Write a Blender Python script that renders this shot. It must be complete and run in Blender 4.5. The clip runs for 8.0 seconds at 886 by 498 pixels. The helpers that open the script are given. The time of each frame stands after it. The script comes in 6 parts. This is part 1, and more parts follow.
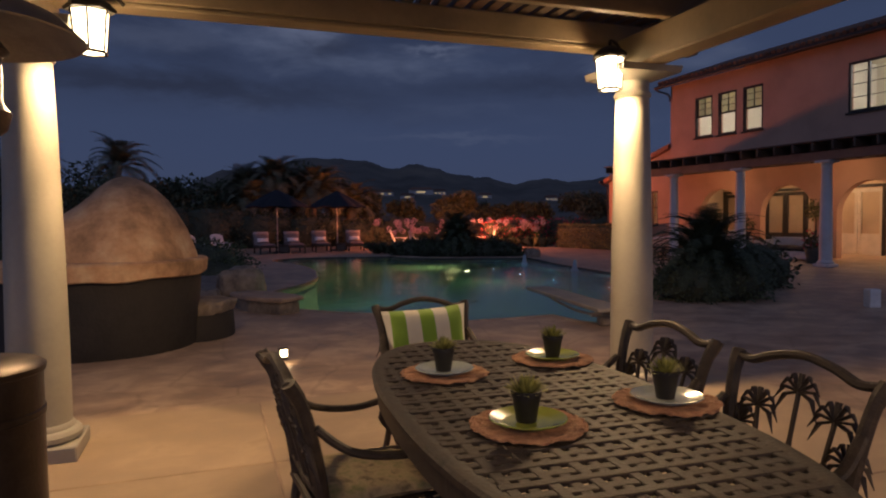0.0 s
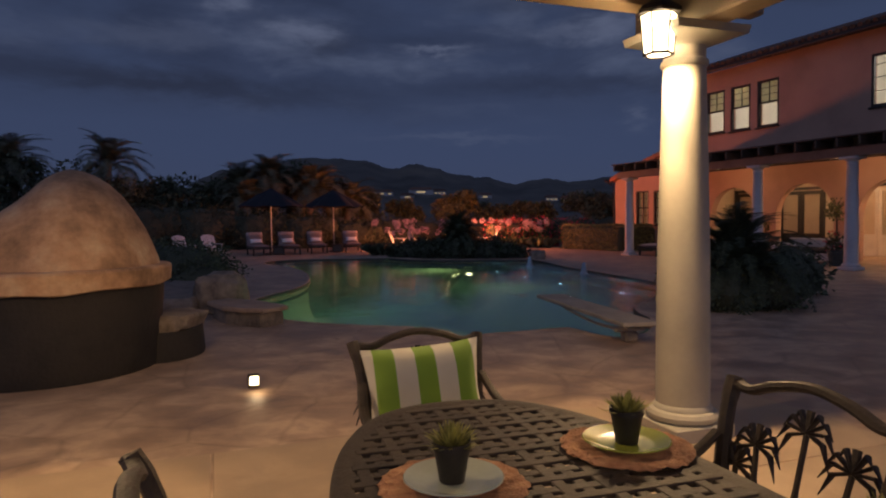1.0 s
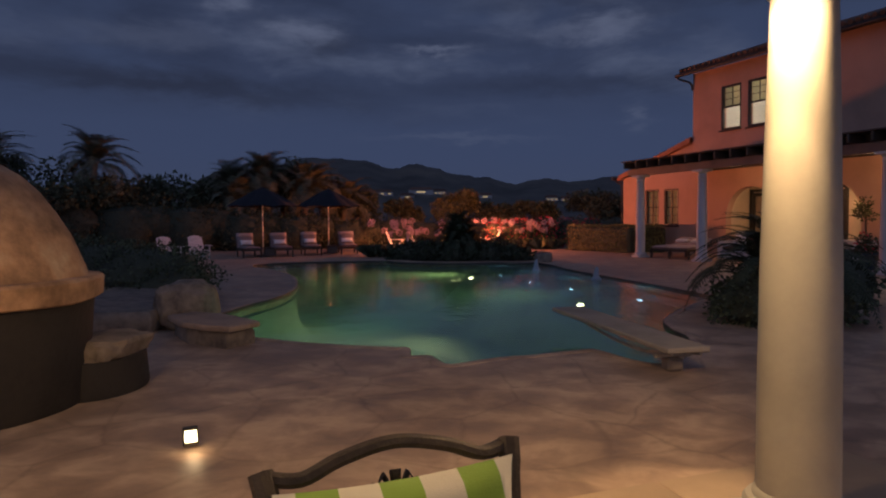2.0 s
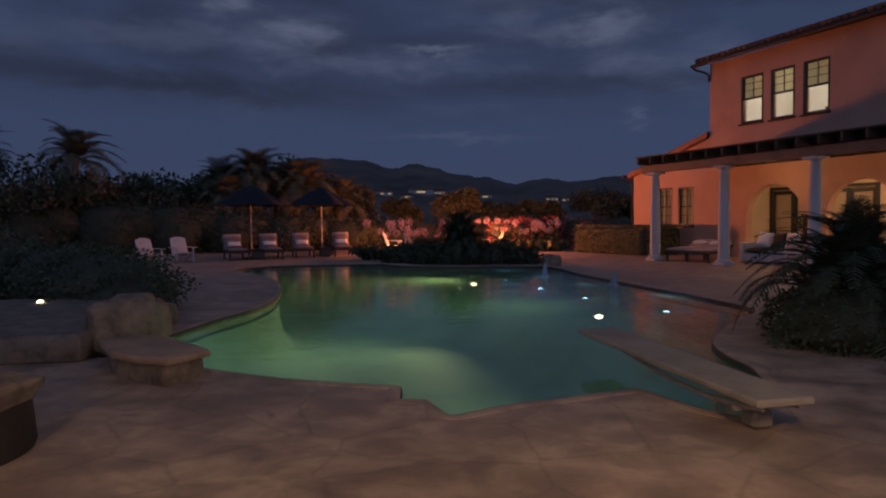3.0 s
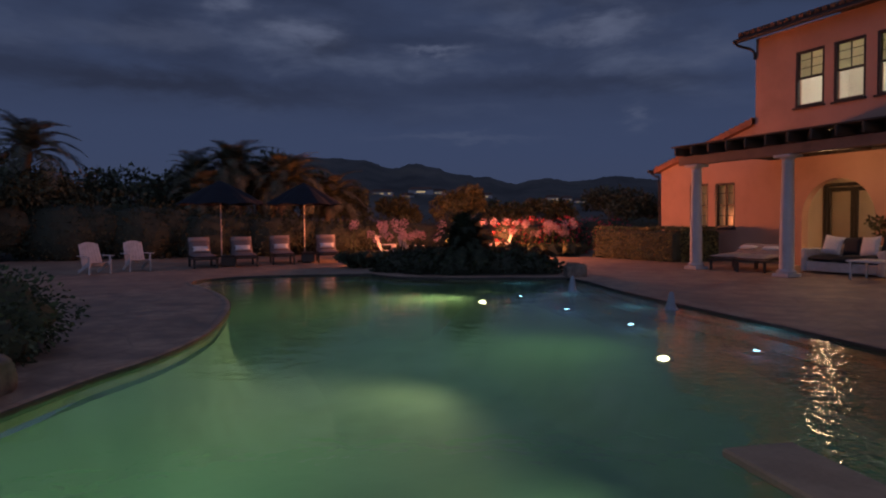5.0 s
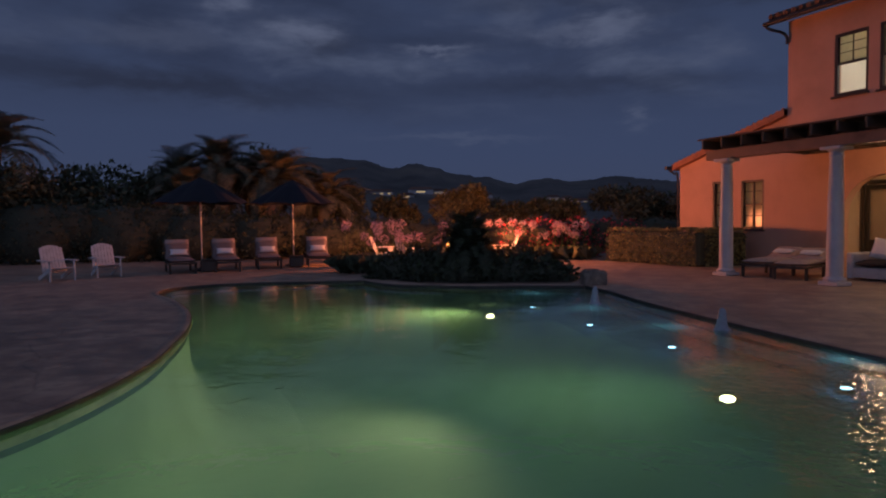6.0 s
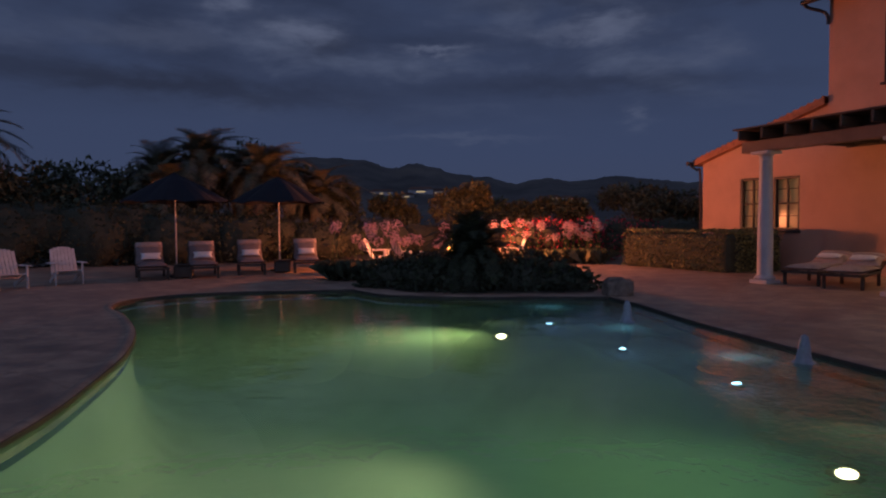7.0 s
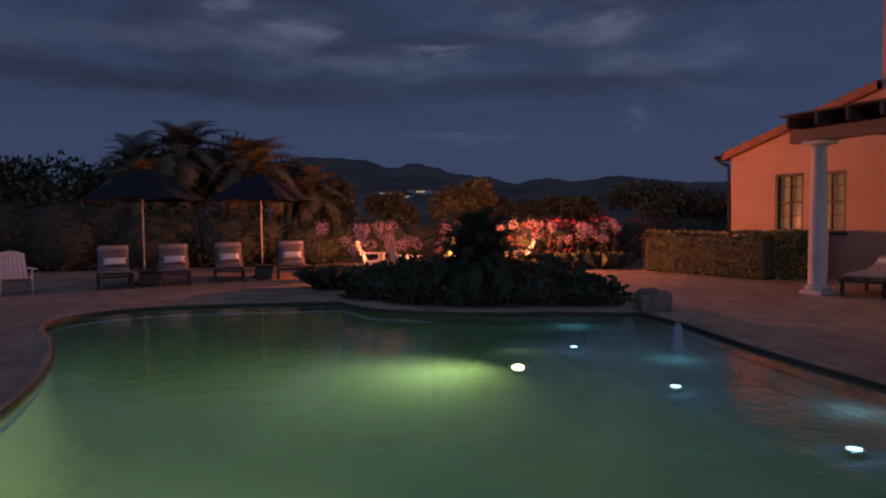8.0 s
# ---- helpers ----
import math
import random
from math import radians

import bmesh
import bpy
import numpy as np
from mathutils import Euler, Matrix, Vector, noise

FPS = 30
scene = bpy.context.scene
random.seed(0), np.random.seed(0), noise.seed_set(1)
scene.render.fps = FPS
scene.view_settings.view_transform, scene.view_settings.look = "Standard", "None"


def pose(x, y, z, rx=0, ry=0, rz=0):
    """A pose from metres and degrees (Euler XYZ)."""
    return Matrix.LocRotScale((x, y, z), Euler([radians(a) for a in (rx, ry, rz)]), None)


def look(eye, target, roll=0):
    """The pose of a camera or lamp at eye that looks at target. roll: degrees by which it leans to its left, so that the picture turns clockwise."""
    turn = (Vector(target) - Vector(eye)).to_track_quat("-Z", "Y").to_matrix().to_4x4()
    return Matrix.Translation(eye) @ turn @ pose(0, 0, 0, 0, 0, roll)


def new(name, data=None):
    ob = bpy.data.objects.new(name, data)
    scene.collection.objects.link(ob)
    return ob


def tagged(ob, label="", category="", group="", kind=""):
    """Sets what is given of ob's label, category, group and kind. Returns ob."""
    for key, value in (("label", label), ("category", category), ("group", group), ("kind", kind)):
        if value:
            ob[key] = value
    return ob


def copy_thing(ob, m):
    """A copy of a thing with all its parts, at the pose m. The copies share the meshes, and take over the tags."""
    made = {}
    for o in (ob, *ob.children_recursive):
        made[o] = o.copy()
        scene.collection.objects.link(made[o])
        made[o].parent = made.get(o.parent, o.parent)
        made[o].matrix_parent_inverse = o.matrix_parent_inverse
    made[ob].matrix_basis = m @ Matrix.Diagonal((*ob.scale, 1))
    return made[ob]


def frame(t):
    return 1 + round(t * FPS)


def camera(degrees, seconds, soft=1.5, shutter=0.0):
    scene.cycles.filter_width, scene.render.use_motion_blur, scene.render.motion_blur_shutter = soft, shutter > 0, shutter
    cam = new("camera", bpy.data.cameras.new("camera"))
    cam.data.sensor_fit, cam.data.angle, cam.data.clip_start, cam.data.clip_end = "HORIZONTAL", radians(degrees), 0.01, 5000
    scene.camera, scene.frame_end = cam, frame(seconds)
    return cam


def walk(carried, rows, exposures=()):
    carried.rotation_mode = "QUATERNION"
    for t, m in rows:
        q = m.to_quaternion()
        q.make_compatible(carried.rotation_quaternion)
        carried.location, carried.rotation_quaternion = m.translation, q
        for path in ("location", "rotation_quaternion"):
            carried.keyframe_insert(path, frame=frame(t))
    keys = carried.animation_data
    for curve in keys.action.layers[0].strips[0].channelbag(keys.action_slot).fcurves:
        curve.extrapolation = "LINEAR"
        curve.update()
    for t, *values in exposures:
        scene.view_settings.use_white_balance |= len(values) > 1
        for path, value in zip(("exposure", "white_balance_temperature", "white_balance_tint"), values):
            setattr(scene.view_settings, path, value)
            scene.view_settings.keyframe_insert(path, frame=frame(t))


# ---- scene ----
LENS = 68.6
cam = camera(LENS, 8.0, soft=2.1)
PITCH, ROLL = -2.55, 0.6
# seconds, x, y, z of the eye: one straight glide from the pergola out over the pool
ROWS = [
    (0.0, 0.005, 0.0, 1.300), (0.5, -0.005, 0.487, 1.302), (1.0, -0.012, 1.012, 1.306), (1.5, -0.016, 1.606, 1.310),
    (3.0, -0.016, 3.80, 1.320), (3.5, -0.016, 4.572, 1.327), (4.0, -0.016, 5.379, 1.335), (4.5, -0.020, 6.195, 1.342),
    (6.0, -0.055, 8.781, 1.366), (6.5, -0.063, 9.676, 1.373), (7.0, -0.075, 10.59, 1.380), (7.5, -0.084, 11.522, 1.387),
    (8.0, -0.095, 12.456, 1.392),
]
walk(cam, [(t, pose(x, y, z, 90 + PITCH, ROLL, 0)) for t, x, y, z in ROWS])
scene.view_settings.exposure = 0.0


# ---- node helpers ----
def nodes_of(m):
    m.use_nodes = True
    nt = m.node_tree
    nt.nodes.clear()
    return nt


def add(nt, kind, **values):
    n = nt.nodes.new(kind)
    for key, value in values.items():
        if key in n.inputs:
            n.inputs[key].default_value = value
    return n


def ramp(nt, fac, stops):
    r = nt.nodes.new("ShaderNodeValToRGB")
    e = r.color_ramp.elements
    while len(e) < len(stops):
        e.new(0.5)
    for el, (p, c) in zip(e, stops):
        el.position, el.color = p, (*c, 1)
    nt.links.new(fac, r.inputs["Fac"])
    return r.outputs["Color"]


def maths(nt, op, a, b=0.0):
    n = nt.nodes.new("ShaderNodeMath")
    n.operation = op
    for k, v in enumerate((a, b)):
        if isinstance(v, (int, float)):
            n.inputs[k].default_value = v
        else:
            nt.links.new(v, n.inputs[k])
    return n.outputs[0]


def blend(nt, fac, a, b, mode="MIX"):
    n = nt.nodes.new("ShaderNodeMix")
    n.data_type, n.blend_type = "RGBA", mode
    for sock, v in ((n.inputs[0], fac), (n.inputs[6], a), (n.inputs[7], b)):
        if isinstance(v, (int, float)):
            sock.default_value = v
        elif isinstance(v, tuple):
            sock.default_value = (*v, 1)
        else:
            nt.links.new(v, sock)
    return n.outputs[2]


# ---- world: dusk sky with broken cloud ----
world = bpy.data.worlds.new("dusk_sky")
scene.world = world
nt = nodes_of(world)
tc = add(nt, "ShaderNodeTexCoord")
sep = add(nt, "ShaderNodeSeparateXYZ")
nt.links.new(tc.outputs["Generated"], sep.inputs[0])
dz = sep.outputs["Z"]
up = maths(nt, "MAXIMUM", dz, 0.0)
flat = add(nt, "ShaderNodeCombineXYZ")
nt.links.new(maths(nt, "MULTIPLY", sep.outputs["X"], 1.5), flat.inputs[0])
nt.links.new(maths(nt, "MULTIPLY", dz, 4.2), flat.inputs[1])
nt.links.new(maths(nt, "MULTIPLY", sep.outputs["Y"], 0.6), flat.inputs[2])
clear = ramp(nt, up, [(0.0, (0.044, 0.057, 0.108)), (0.10, (0.040, 0.056, 0.115)), (0.30, (0.035, 0.050, 0.103)), (1.0, (0.025, 0.036, 0.078))])
cloud_a = add(nt, "ShaderNodeTexNoise", Scale=1.9, Detail=5.0, Roughness=0.5, Distortion=0.3)
cloud_b = add(nt, "ShaderNodeTexNoise", Scale=3.4, Detail=7.0, Roughness=0.55, Distortion=0.15)
for c in (cloud_a, cloud_b):
    nt.links.new(flat.outputs[0], c.inputs["Vector"])
cover = ramp(nt, cloud_a.outputs["Fac"], [(0.40, (0, 0, 0)), (0.52, (1, 1, 1))])
lift = ramp(nt, up, [(0.14, (0, 0, 0)), (0.21, (1, 1, 1))])
cover = blend(nt, 1.0, cover, lift, "MULTIPLY")
tone = ramp(nt, cloud_b.outputs["Fac"], [(0.36, (0.020, 0.026, 0.052)), (0.52, (0.034, 0.044, 0.084)), (0.66, (0.084, 0.102, 0.165))])
sky = blend(nt, maths(nt, "MULTIPLY", cover, 0.55), clear, tone)
# single clouds over the hills: across and up are slopes seen from the terrace
ahead = maths(nt, "MAXIMUM", sep.outputs["Y"], 0.05)
rough_a = add(nt, "ShaderNodeTexNoise", Scale=9.0, Detail=6.0, Roughness=0.6)
rough_b = add(nt, "ShaderNodeTexNoise", Scale=7.0, Detail=6.0, Roughness=0.62, Distortion=0.3)
for c in (rough_a, rough_b):
    nt.links.new(flat.outputs[0], c.inputs["Vector"])
across = maths(nt, "ADD", maths(nt, "DIVIDE", sep.outputs["X"], ahead), maths(nt, "MULTIPLY", maths(nt, "SUBTRACT", rough_a.outputs["Fac"], 0.5), 0.16))
rise = maths(nt, "ADD", maths(nt, "DIVIDE", dz, ahead), maths(nt, "MULTIPLY", maths(nt, "SUBTRACT", rough_b.outputs["Fac"], 0.5), 0.07))


def puff(at, high, wide, tall, slope=0.0):
    du = maths(nt, "SUBTRACT", across, at)
    dv = maths(nt, "SUBTRACT", maths(nt, "SUBTRACT", rise, high), maths(nt, "MULTIPLY", du, slope))
    e = maths(nt, "ADD", maths(nt, "POWER", maths(nt, "ABSOLUTE", maths(nt, "DIVIDE", du, wide)), 2.0), maths(nt, "POWER", maths(nt, "ABSOLUTE", maths(nt, "DIVIDE", dv, tall)), 2.0))
    return maths(nt, "POWER", 2.718, maths(nt, "MULTIPLY", e, -1.0))


def puffs(specs):
    total = None
    for weight, *place in specs:
        p = maths(nt, "MULTIPLY", puff(*place), weight)
        total = p if total is None else maths(nt, "ADD", total, p)
    return maths(nt, "MULTIPLY", maths(nt, "MINIMUM", total, 1.0), maths(nt, "GREATER_THAN", sep.outputs["Y"], 0.06))


dim = puffs([(0.9, -0.43, 0.212, 0.30, 0.020, -0.11), (0.75, -0.17, 0.262, 0.05, 0.016), (0.6, 0.50, 0.335, 0.10, 0.018), (0.6, -0.75, 0.26, 0.12, 0.03), (0.5, 0.16, 0.335, 0.16, 0.016), (0.5, 0.25, 0.205, 0.25, 0.015, 0.02)])
sky = blend(nt, dim, sky, (0.022, 0.028, 0.054))
lit = puffs([(0.85, -0.205, 0.290, 0.055, 0.020, -0.08), (0.75, 0.262, 0.292, 0.050, 0.018, 0.1), (0.35, 0.18, 0.282, 0.075, 0.010), (0.7, -0.012, 0.254, 0.050, 0.006), (0.7, -0.33, 0.335, 0.035, 0.014), (0.35, 0.297, 0.158, 0.016, 0.014), (0.30, -0.45, 0.285, 0.16, 0.018, -0.05), (0.3, 0.42, 0.255, 0.05, 0.02), (0.25, 0.02, 0.125, 0.10, 0.006)])
sky = blend(nt, lit, sky, (0.098, 0.116, 0.185))
# Sky out of view behind the camera is brightened to lift the dark areas.
west = maths(nt, "POWER", maths(nt, "MAXIMUM", maths(nt, "ADD", maths(nt, "MULTIPLY", sep.outputs["Y"], -0.5), 0.5), 0.0), 2.0)
sky = blend(nt, 1.0, sky, ramp(nt, west, [(0.0, (0.25, 0.25, 0.25)), (0.12, (0.26, 0.26, 0.26)), (1.0, (1.3, 1.15, 1.05))]), "MULTIPLY")
bg = add(nt, "ShaderNodeBackground", Strength=4.0)
nt.links.new(sky, bg.inputs["Color"])
out = add(nt, "ShaderNodeOutputWorld")
nt.links.new(bg.outputs[0], out.inputs[0])


# ---- lamps ----
def lamp(name, kind, at, power, colour, aim=None, **settings):
    data = bpy.data.lights.new(name, kind)
    data.energy, data.color = power, colour
    if "size" in settings and kind in ("POINT", "SPOT"):
        data.shadow_soft_size = settings["size"]
    if kind == "AREA":
        data.size = settings["size"]
    if kind == "SPOT":
        data.spot_size, data.spot_blend = radians(settings["cone"]), settings["edge"]
    ob = new(name, data)
    ob.matrix_world = look(at, aim) if aim else pose(*at)
    return ob


WARM, FIRE, ICE = (1.0, 0.65, 0.33), (1.0, 0.27, 0.10), (0.18, 0.45, 1.0)
LANTERN_R, LANTERN_L = (1.22, 4.74, 2.23), (-1.90, 3.58, 2.23)
# Two lanterns out of view behind the camera, added to brighten table and chairs.
LANTERN_UNSEEN = ((0.10, -1.75, 2.28), (2.95, -0.35, 2.28))
for p, (ox, oy), power in ((LANTERN_R, (-0.04, -0.035), 1.0), (LANTERN_L, (0.05, -0.01), 0.78), (LANTERN_UNSEEN[0], (0.03, 0.04), 0.62), (LANTERN_UNSEEN[1], (-0.04, 0.03), 0.62)):
    p = (p[0] + ox, p[1] + oy, p[2])
    lamp("lantern_bulb", "POINT", (p[0], p[1], p[2] + 0.09), 15 * power, WARM, size=0.05)
    lamp("lantern_spread", "SPOT", (p[0], p[1], p[2] - 0.03), 124 * power, WARM, (p[0], p[1], 0), size=0.06, cone=168, edge=0.2)
    lamp("lantern_beam", "SPOT", (p[0], p[1], p[2] - 0.04), 88 * power, WARM, (p[0], p[1], 0), size=0.03, cone=50, edge=0.25)
FIRE_AT = (0.35, 29.9, 0.0)
lamp("fire_light", "POINT", (0.35, 29.9, 1.25), 1750, FIRE, size=0.25)
lamp("pool_lamp_beam", "SPOT", (0.30, 18.80, -0.46), 215, (0.94, 0.94, 0.42), (-2.6, 16.6, -0.50), size=0.5, cone=150, edge=1.0)
lamp("pool_lamp_beam", "SPOT", (2.20, 14.3, -0.92), 86, (0.62, 1.0, 0.42), (-2.9, 12.7, -0.78), size=0.7, cone=125, edge=1.0)
# Third lamp is assumed, none is seen: it brightens the green water at left.
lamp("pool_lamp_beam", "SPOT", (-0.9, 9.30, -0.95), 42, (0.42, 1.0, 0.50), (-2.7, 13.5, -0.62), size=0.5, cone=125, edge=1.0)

# ---- materials ----
def mat(name, colour, rough=0.6, metal=0.0, vary=0.25, scale=6.0, bump=0.15, fine=60.0, colour2=None, spec=0.5, coat=0.0, island=0.0, sub=None):
    """A surface with variation at two scales: broad stains and fine grain."""
    m = bpy.data.materials.new(name)
    t = nodes_of(m)
    co = add(t, "ShaderNodeTexCoord")
    broad = add(t, "ShaderNodeTexNoise", Scale=scale, Detail=5.0, Roughness=0.6)
    grain = add(t, "ShaderNodeTexNoise", Scale=fine, Detail=3.0, Roughness=0.6)
    for n in (broad, grain):
        t.links.new(co.outputs["Object"], n.inputs["Vector"])
    dark = tuple(c * (1 - vary) for c in colour)
    light = colour2 if colour2 else tuple(min(1, c * (1 + vary * 0.6)) for c in colour)
    col = ramp(t, broad.outputs["Fac"], [(0.32, dark), (0.5, colour), (0.7, light)])
    col = blend(t, 0.35 * min(1, vary * 2), col, ramp(t, grain.outputs["Fac"], [(0.3, (0.35, 0.35, 0.35)), (0.7, (0.65, 0.65, 0.65))]), "OVERLAY")
    if island:
        gi = add(t, "ShaderNodeNewGeometry")
        oi = add(t, "ShaderNodeObjectInfo")
        r = maths(t, "FRACT", maths(t, "ADD", gi.outputs["Random Per Island"], oi.outputs["Random"]))
        k = ramp(t, r, [(0.0, (1 - island,) * 3), (1.0, (1 + island * 0.6,) * 3)])
        col = blend(t, 1.0, col, k, "MULTIPLY")
    b = add(t, "ShaderNodeBsdfPrincipled", Roughness=rough, Metallic=metal)
    b.inputs["Specular IOR Level"].default_value = spec
    b.inputs["Coat Weight"].default_value = coat
    t.links.new(col, b.inputs["Base Color"])
    t.links.new(maths(t, "ADD", maths(t, "MULTIPLY", broad.outputs["Fac"], 0.25), rough - 0.12), b.inputs["Roughness"])
    if bump:
        bp = add(t, "ShaderNodeBump", Strength=bump, Distance=0.01)
        t.links.new(maths(t, "ADD", grain.outputs["Fac"], maths(t, "MULTIPLY", broad.outputs["Fac"], 1.5)), bp.inputs["Height"])
        t.links.new(bp.outputs[0], b.inputs["Normal"])
    o = add(t, "ShaderNodeOutputMaterial")
    t.links.new(b.outputs[0], o.inputs[0])
    return m


def glow(name, colour, strength):
    m = bpy.data.materials.new(name)
    t = nodes_of(m)
    e = add(t, "ShaderNodeEmission", Strength=strength)
    e.inputs["Color"].default_value = (*colour, 1)
    o = add(t, "ShaderNodeOutputMaterial")
    t.links.new(e.outputs[0], o.inputs[0])
    return m


def clear_sheet(name, tint, rough, ior, wave=0.0, wave_scale=3.0, distance=0.02, murk=0.0):
    """Window glass or water: seen straight through, with mirror gloss by Fresnel."""
    m = bpy.data.materials.new(name)
    t = nodes_of(m)
    tr = add(t, "ShaderNodeBsdfTransparent")
    tr.inputs["Color"].default_value = (*tint, 1)
    gl = add(t, "ShaderNodeBsdfGlossy", Roughness=rough)
    gl.inputs["Color"].default_value = (1, 1, 1, 1)
    fr = add(t, "ShaderNodeFresnel", IOR=ior)
    mx = add(t, "ShaderNodeMixShader")
    if wave:
        co = add(t, "ShaderNodeTexCoord")
        n1 = add(t, "ShaderNodeTexNoise", Scale=wave_scale, Detail=3.0, Roughness=0.5, Distortion=0.4)
        n2 = add(t, "ShaderNodeTexNoise", Scale=wave_scale * 0.3, Detail=2.0)
        for n in (n1, n2):
            t.links.new(co.outputs["Object"], n.inputs["Vector"])
        bp = add(t, "ShaderNodeBump", Strength=wave, Distance=distance)
        n3 = add(t, "ShaderNodeTexNoise", Scale=11.0, Detail=1.0, Roughness=0.5)
        t.links.new(co.outputs["Object"], n3.inputs["Vector"])
        xyz = add(t, "ShaderNodeSeparateXYZ")
        t.links.new(co.outputs["Object"], xyz.inputs[0])
        choppy = add(t, "ShaderNodeMapRange")
        choppy.inputs[1].default_value, choppy.inputs[2].default_value = 1.6, 2.6
        t.links.new(xyz.outputs[0], choppy.inputs[0])
        fine_h = maths(t, "MULTIPLY", maths(t, "MULTIPLY", n3.outputs["Fac"], choppy.outputs[0]), 1.3)
        t.links.new(maths(t, "ADD", fine_h, maths(t, "ADD", n1.outputs["Fac"], n2.outputs["Fac"])), bp.inputs["Height"])
        t.links.new(bp.outputs[0], gl.inputs["Normal"])
        t.links.new(bp.outputs[0], fr.inputs["Normal"])
    body = tr.outputs[0]
    if murk:
        hz = add(t, "ShaderNodeBsdfTranslucent")
        hz.inputs["Color"].default_value = (0.55, 0.88, 0.62, 1)
        cl = add(t, "ShaderNodeMixShader", Fac=murk)
        t.links.new(tr.outputs[0], cl.inputs[1])
        t.links.new(hz.outputs[0], cl.inputs[2])
        body = cl.outputs[0]
    t.links.new(fr.outputs[0], mx.inputs[0])
    t.links.new(body, mx.inputs[1])
    t.links.new(gl.outputs[0], mx.inputs[2])
    o = add(t, "ShaderNodeOutputMaterial")
    t.links.new(mx.outputs[0], o.inputs[0])
    return m


def deck_material(name, tile):
    """Stamped, stained concrete in slate flakes; with tile, the smoother pale patio with sawn joints."""
    m = bpy.data.materials.new(name)
    t = nodes_of(m)
    co = add(t, "ShaderNodeTexCoord")
    warp = add(t, "ShaderNodeTexNoise", Scale=0.8, Detail=4.0, Roughness=0.6, Distortion=0.6)
    streak = add(t, "ShaderNodeTexNoise", Scale=2.3, Detail=8.0, Roughness=0.62, Distortion=0.35)
    grain = add(t, "ShaderNodeTexNoise", Scale=45.0, Detail=4.0, Roughness=0.65)
    flake = add(t, "ShaderNodeTexVoronoi", Scale=1.5)
    flake.feature = "DISTANCE_TO_EDGE"
    wv = add(t, "ShaderNodeMix")
    wv.data_type = "VECTOR"
    wv.inputs[0].default_value = 0.22
    mp = add(t, "ShaderNodeMapping")
    mp.inputs["Scale"].default_value = (1.0, 1.2, 1.0)
    mp.inputs["Rotation"].default_value = (0, 0, 0.35)
    t.links.new(co.outputs["Object"], mp.inputs[0])
    for n in (warp, grain):
        t.links.new(co.outputs["Object"], n.inputs["Vector"])
    t.links.new(mp.outputs[0], streak.inputs["Vector"])
    t.links.new(co.outputs["Object"], wv.inputs[4])
    t.links.new(warp.outputs["Color"], wv.inputs[5])
    t.links.new(wv.outputs[1], flake.inputs["Vector"])
    col = ramp(t, streak.outputs["Fac"], [(0.30, (0.195, 0.138, 0.103)), (0.47, (0.325, 0.228, 0.165)), (0.60, (0.455, 0.335, 0.24)), (0.74, (0.29, 0.212, 0.167))])
    col = blend(t, 0.6, col, ramp(t, warp.outputs["Fac"], [(0.35, (0.36, 0.33, 0.32)), (0.65, (0.62, 0.60, 0.58))]), "OVERLAY")
    if tile:
        col = blend(t, 0.55, col, (0.40, 0.30, 0.19))
    line = ramp(t, flake.outputs["Distance"], [(0.0, (0.66, 0.66, 0.66)), (0.025, (1, 1, 1))])
    if not tile:
        col = blend(t, 0.55, col, line, "MULTIPLY")
    b = add(t, "ShaderNodeBsdfPrincipled", Roughness=0.6)
    t.links.new(col, b.inputs["Base Color"])
    t.links.new(ramp(t, streak.outputs["Fac"], [(0.3, (0.42,) * 3), (0.7, (0.72,) * 3)]), b.inputs["Roughness"])
    bp = add(t, "ShaderNodeBump", Strength=0.35 if not tile else 0.15, Distance=0.02)
    h = maths(t, "ADD", maths(t, "MULTIPLY", streak.outputs["Fac"], 1.0), maths(t, "MULTIPLY", grain.outputs["Fac"], 0.25))
    if not tile:
        h = maths(t, "ADD", h, maths(t, "MULTIPLY", line, 0.35))
    t.links.new(h, bp.inputs["Height"])
    t.links.new(bp.outputs[0], b.inputs["Normal"])
    o = add(t, "ShaderNodeOutputMaterial")
    t.links.new(b.outputs[0], o.inputs[0])
    return m


def striped_cloth():
    """White cushion cloth with broad green stripes across its width (local x)."""
    m = bpy.data.materials.new("striped_cloth")
    t = nodes_of(m)
    co = add(t, "ShaderNodeTexCoord")
    s = add(t, "ShaderNodeSeparateXYZ")
    t.links.new(co.outputs["Object"], s.inputs[0])
    ph = maths(t, "FRACT", maths(t, "ADD", maths(t, "MULTIPLY", s.outputs[0], 1 / 0.155), 0.25))
    on = ramp(t, maths(t, "LESS_THAN", ph, 0.5), [(0.0, (0.62, 0.58, 0.47)), (1.0, (0.20, 0.34, 0.035))])
    weave = add(t, "ShaderNodeTexNoise", Scale=220.0, Detail=2.0)
    soil = add(t, "ShaderNodeTexNoise", Scale=9.0, Detail=4.0)
    for n in (weave, soil):
        t.links.new(co.outputs["Object"], n.inputs["Vector"])
    col = blend(t, 0.3, on, ramp(t, soil.outputs["Fac"], [(0.3, (0.38,) * 3), (0.7, (0.6,) * 3)]), "OVERLAY")
    b = add(t, "ShaderNodeBsdfPrincipled", Roughness=0.9)
    b.inputs["Sheen Weight"].default_value = 0.3
    t.links.new(col, b.inputs["Base Color"])
    bp = add(t, "ShaderNodeBump", Strength=0.25, Distance=0.003)
    t.links.new(weave.outputs["Fac"], bp.inputs["Height"])
    t.links.new(bp.outputs[0], b.inputs["Normal"])
    o = add(t, "ShaderNodeOutputMaterial")
    t.links.new(b.outputs[0], o.inputs[0])
    return m


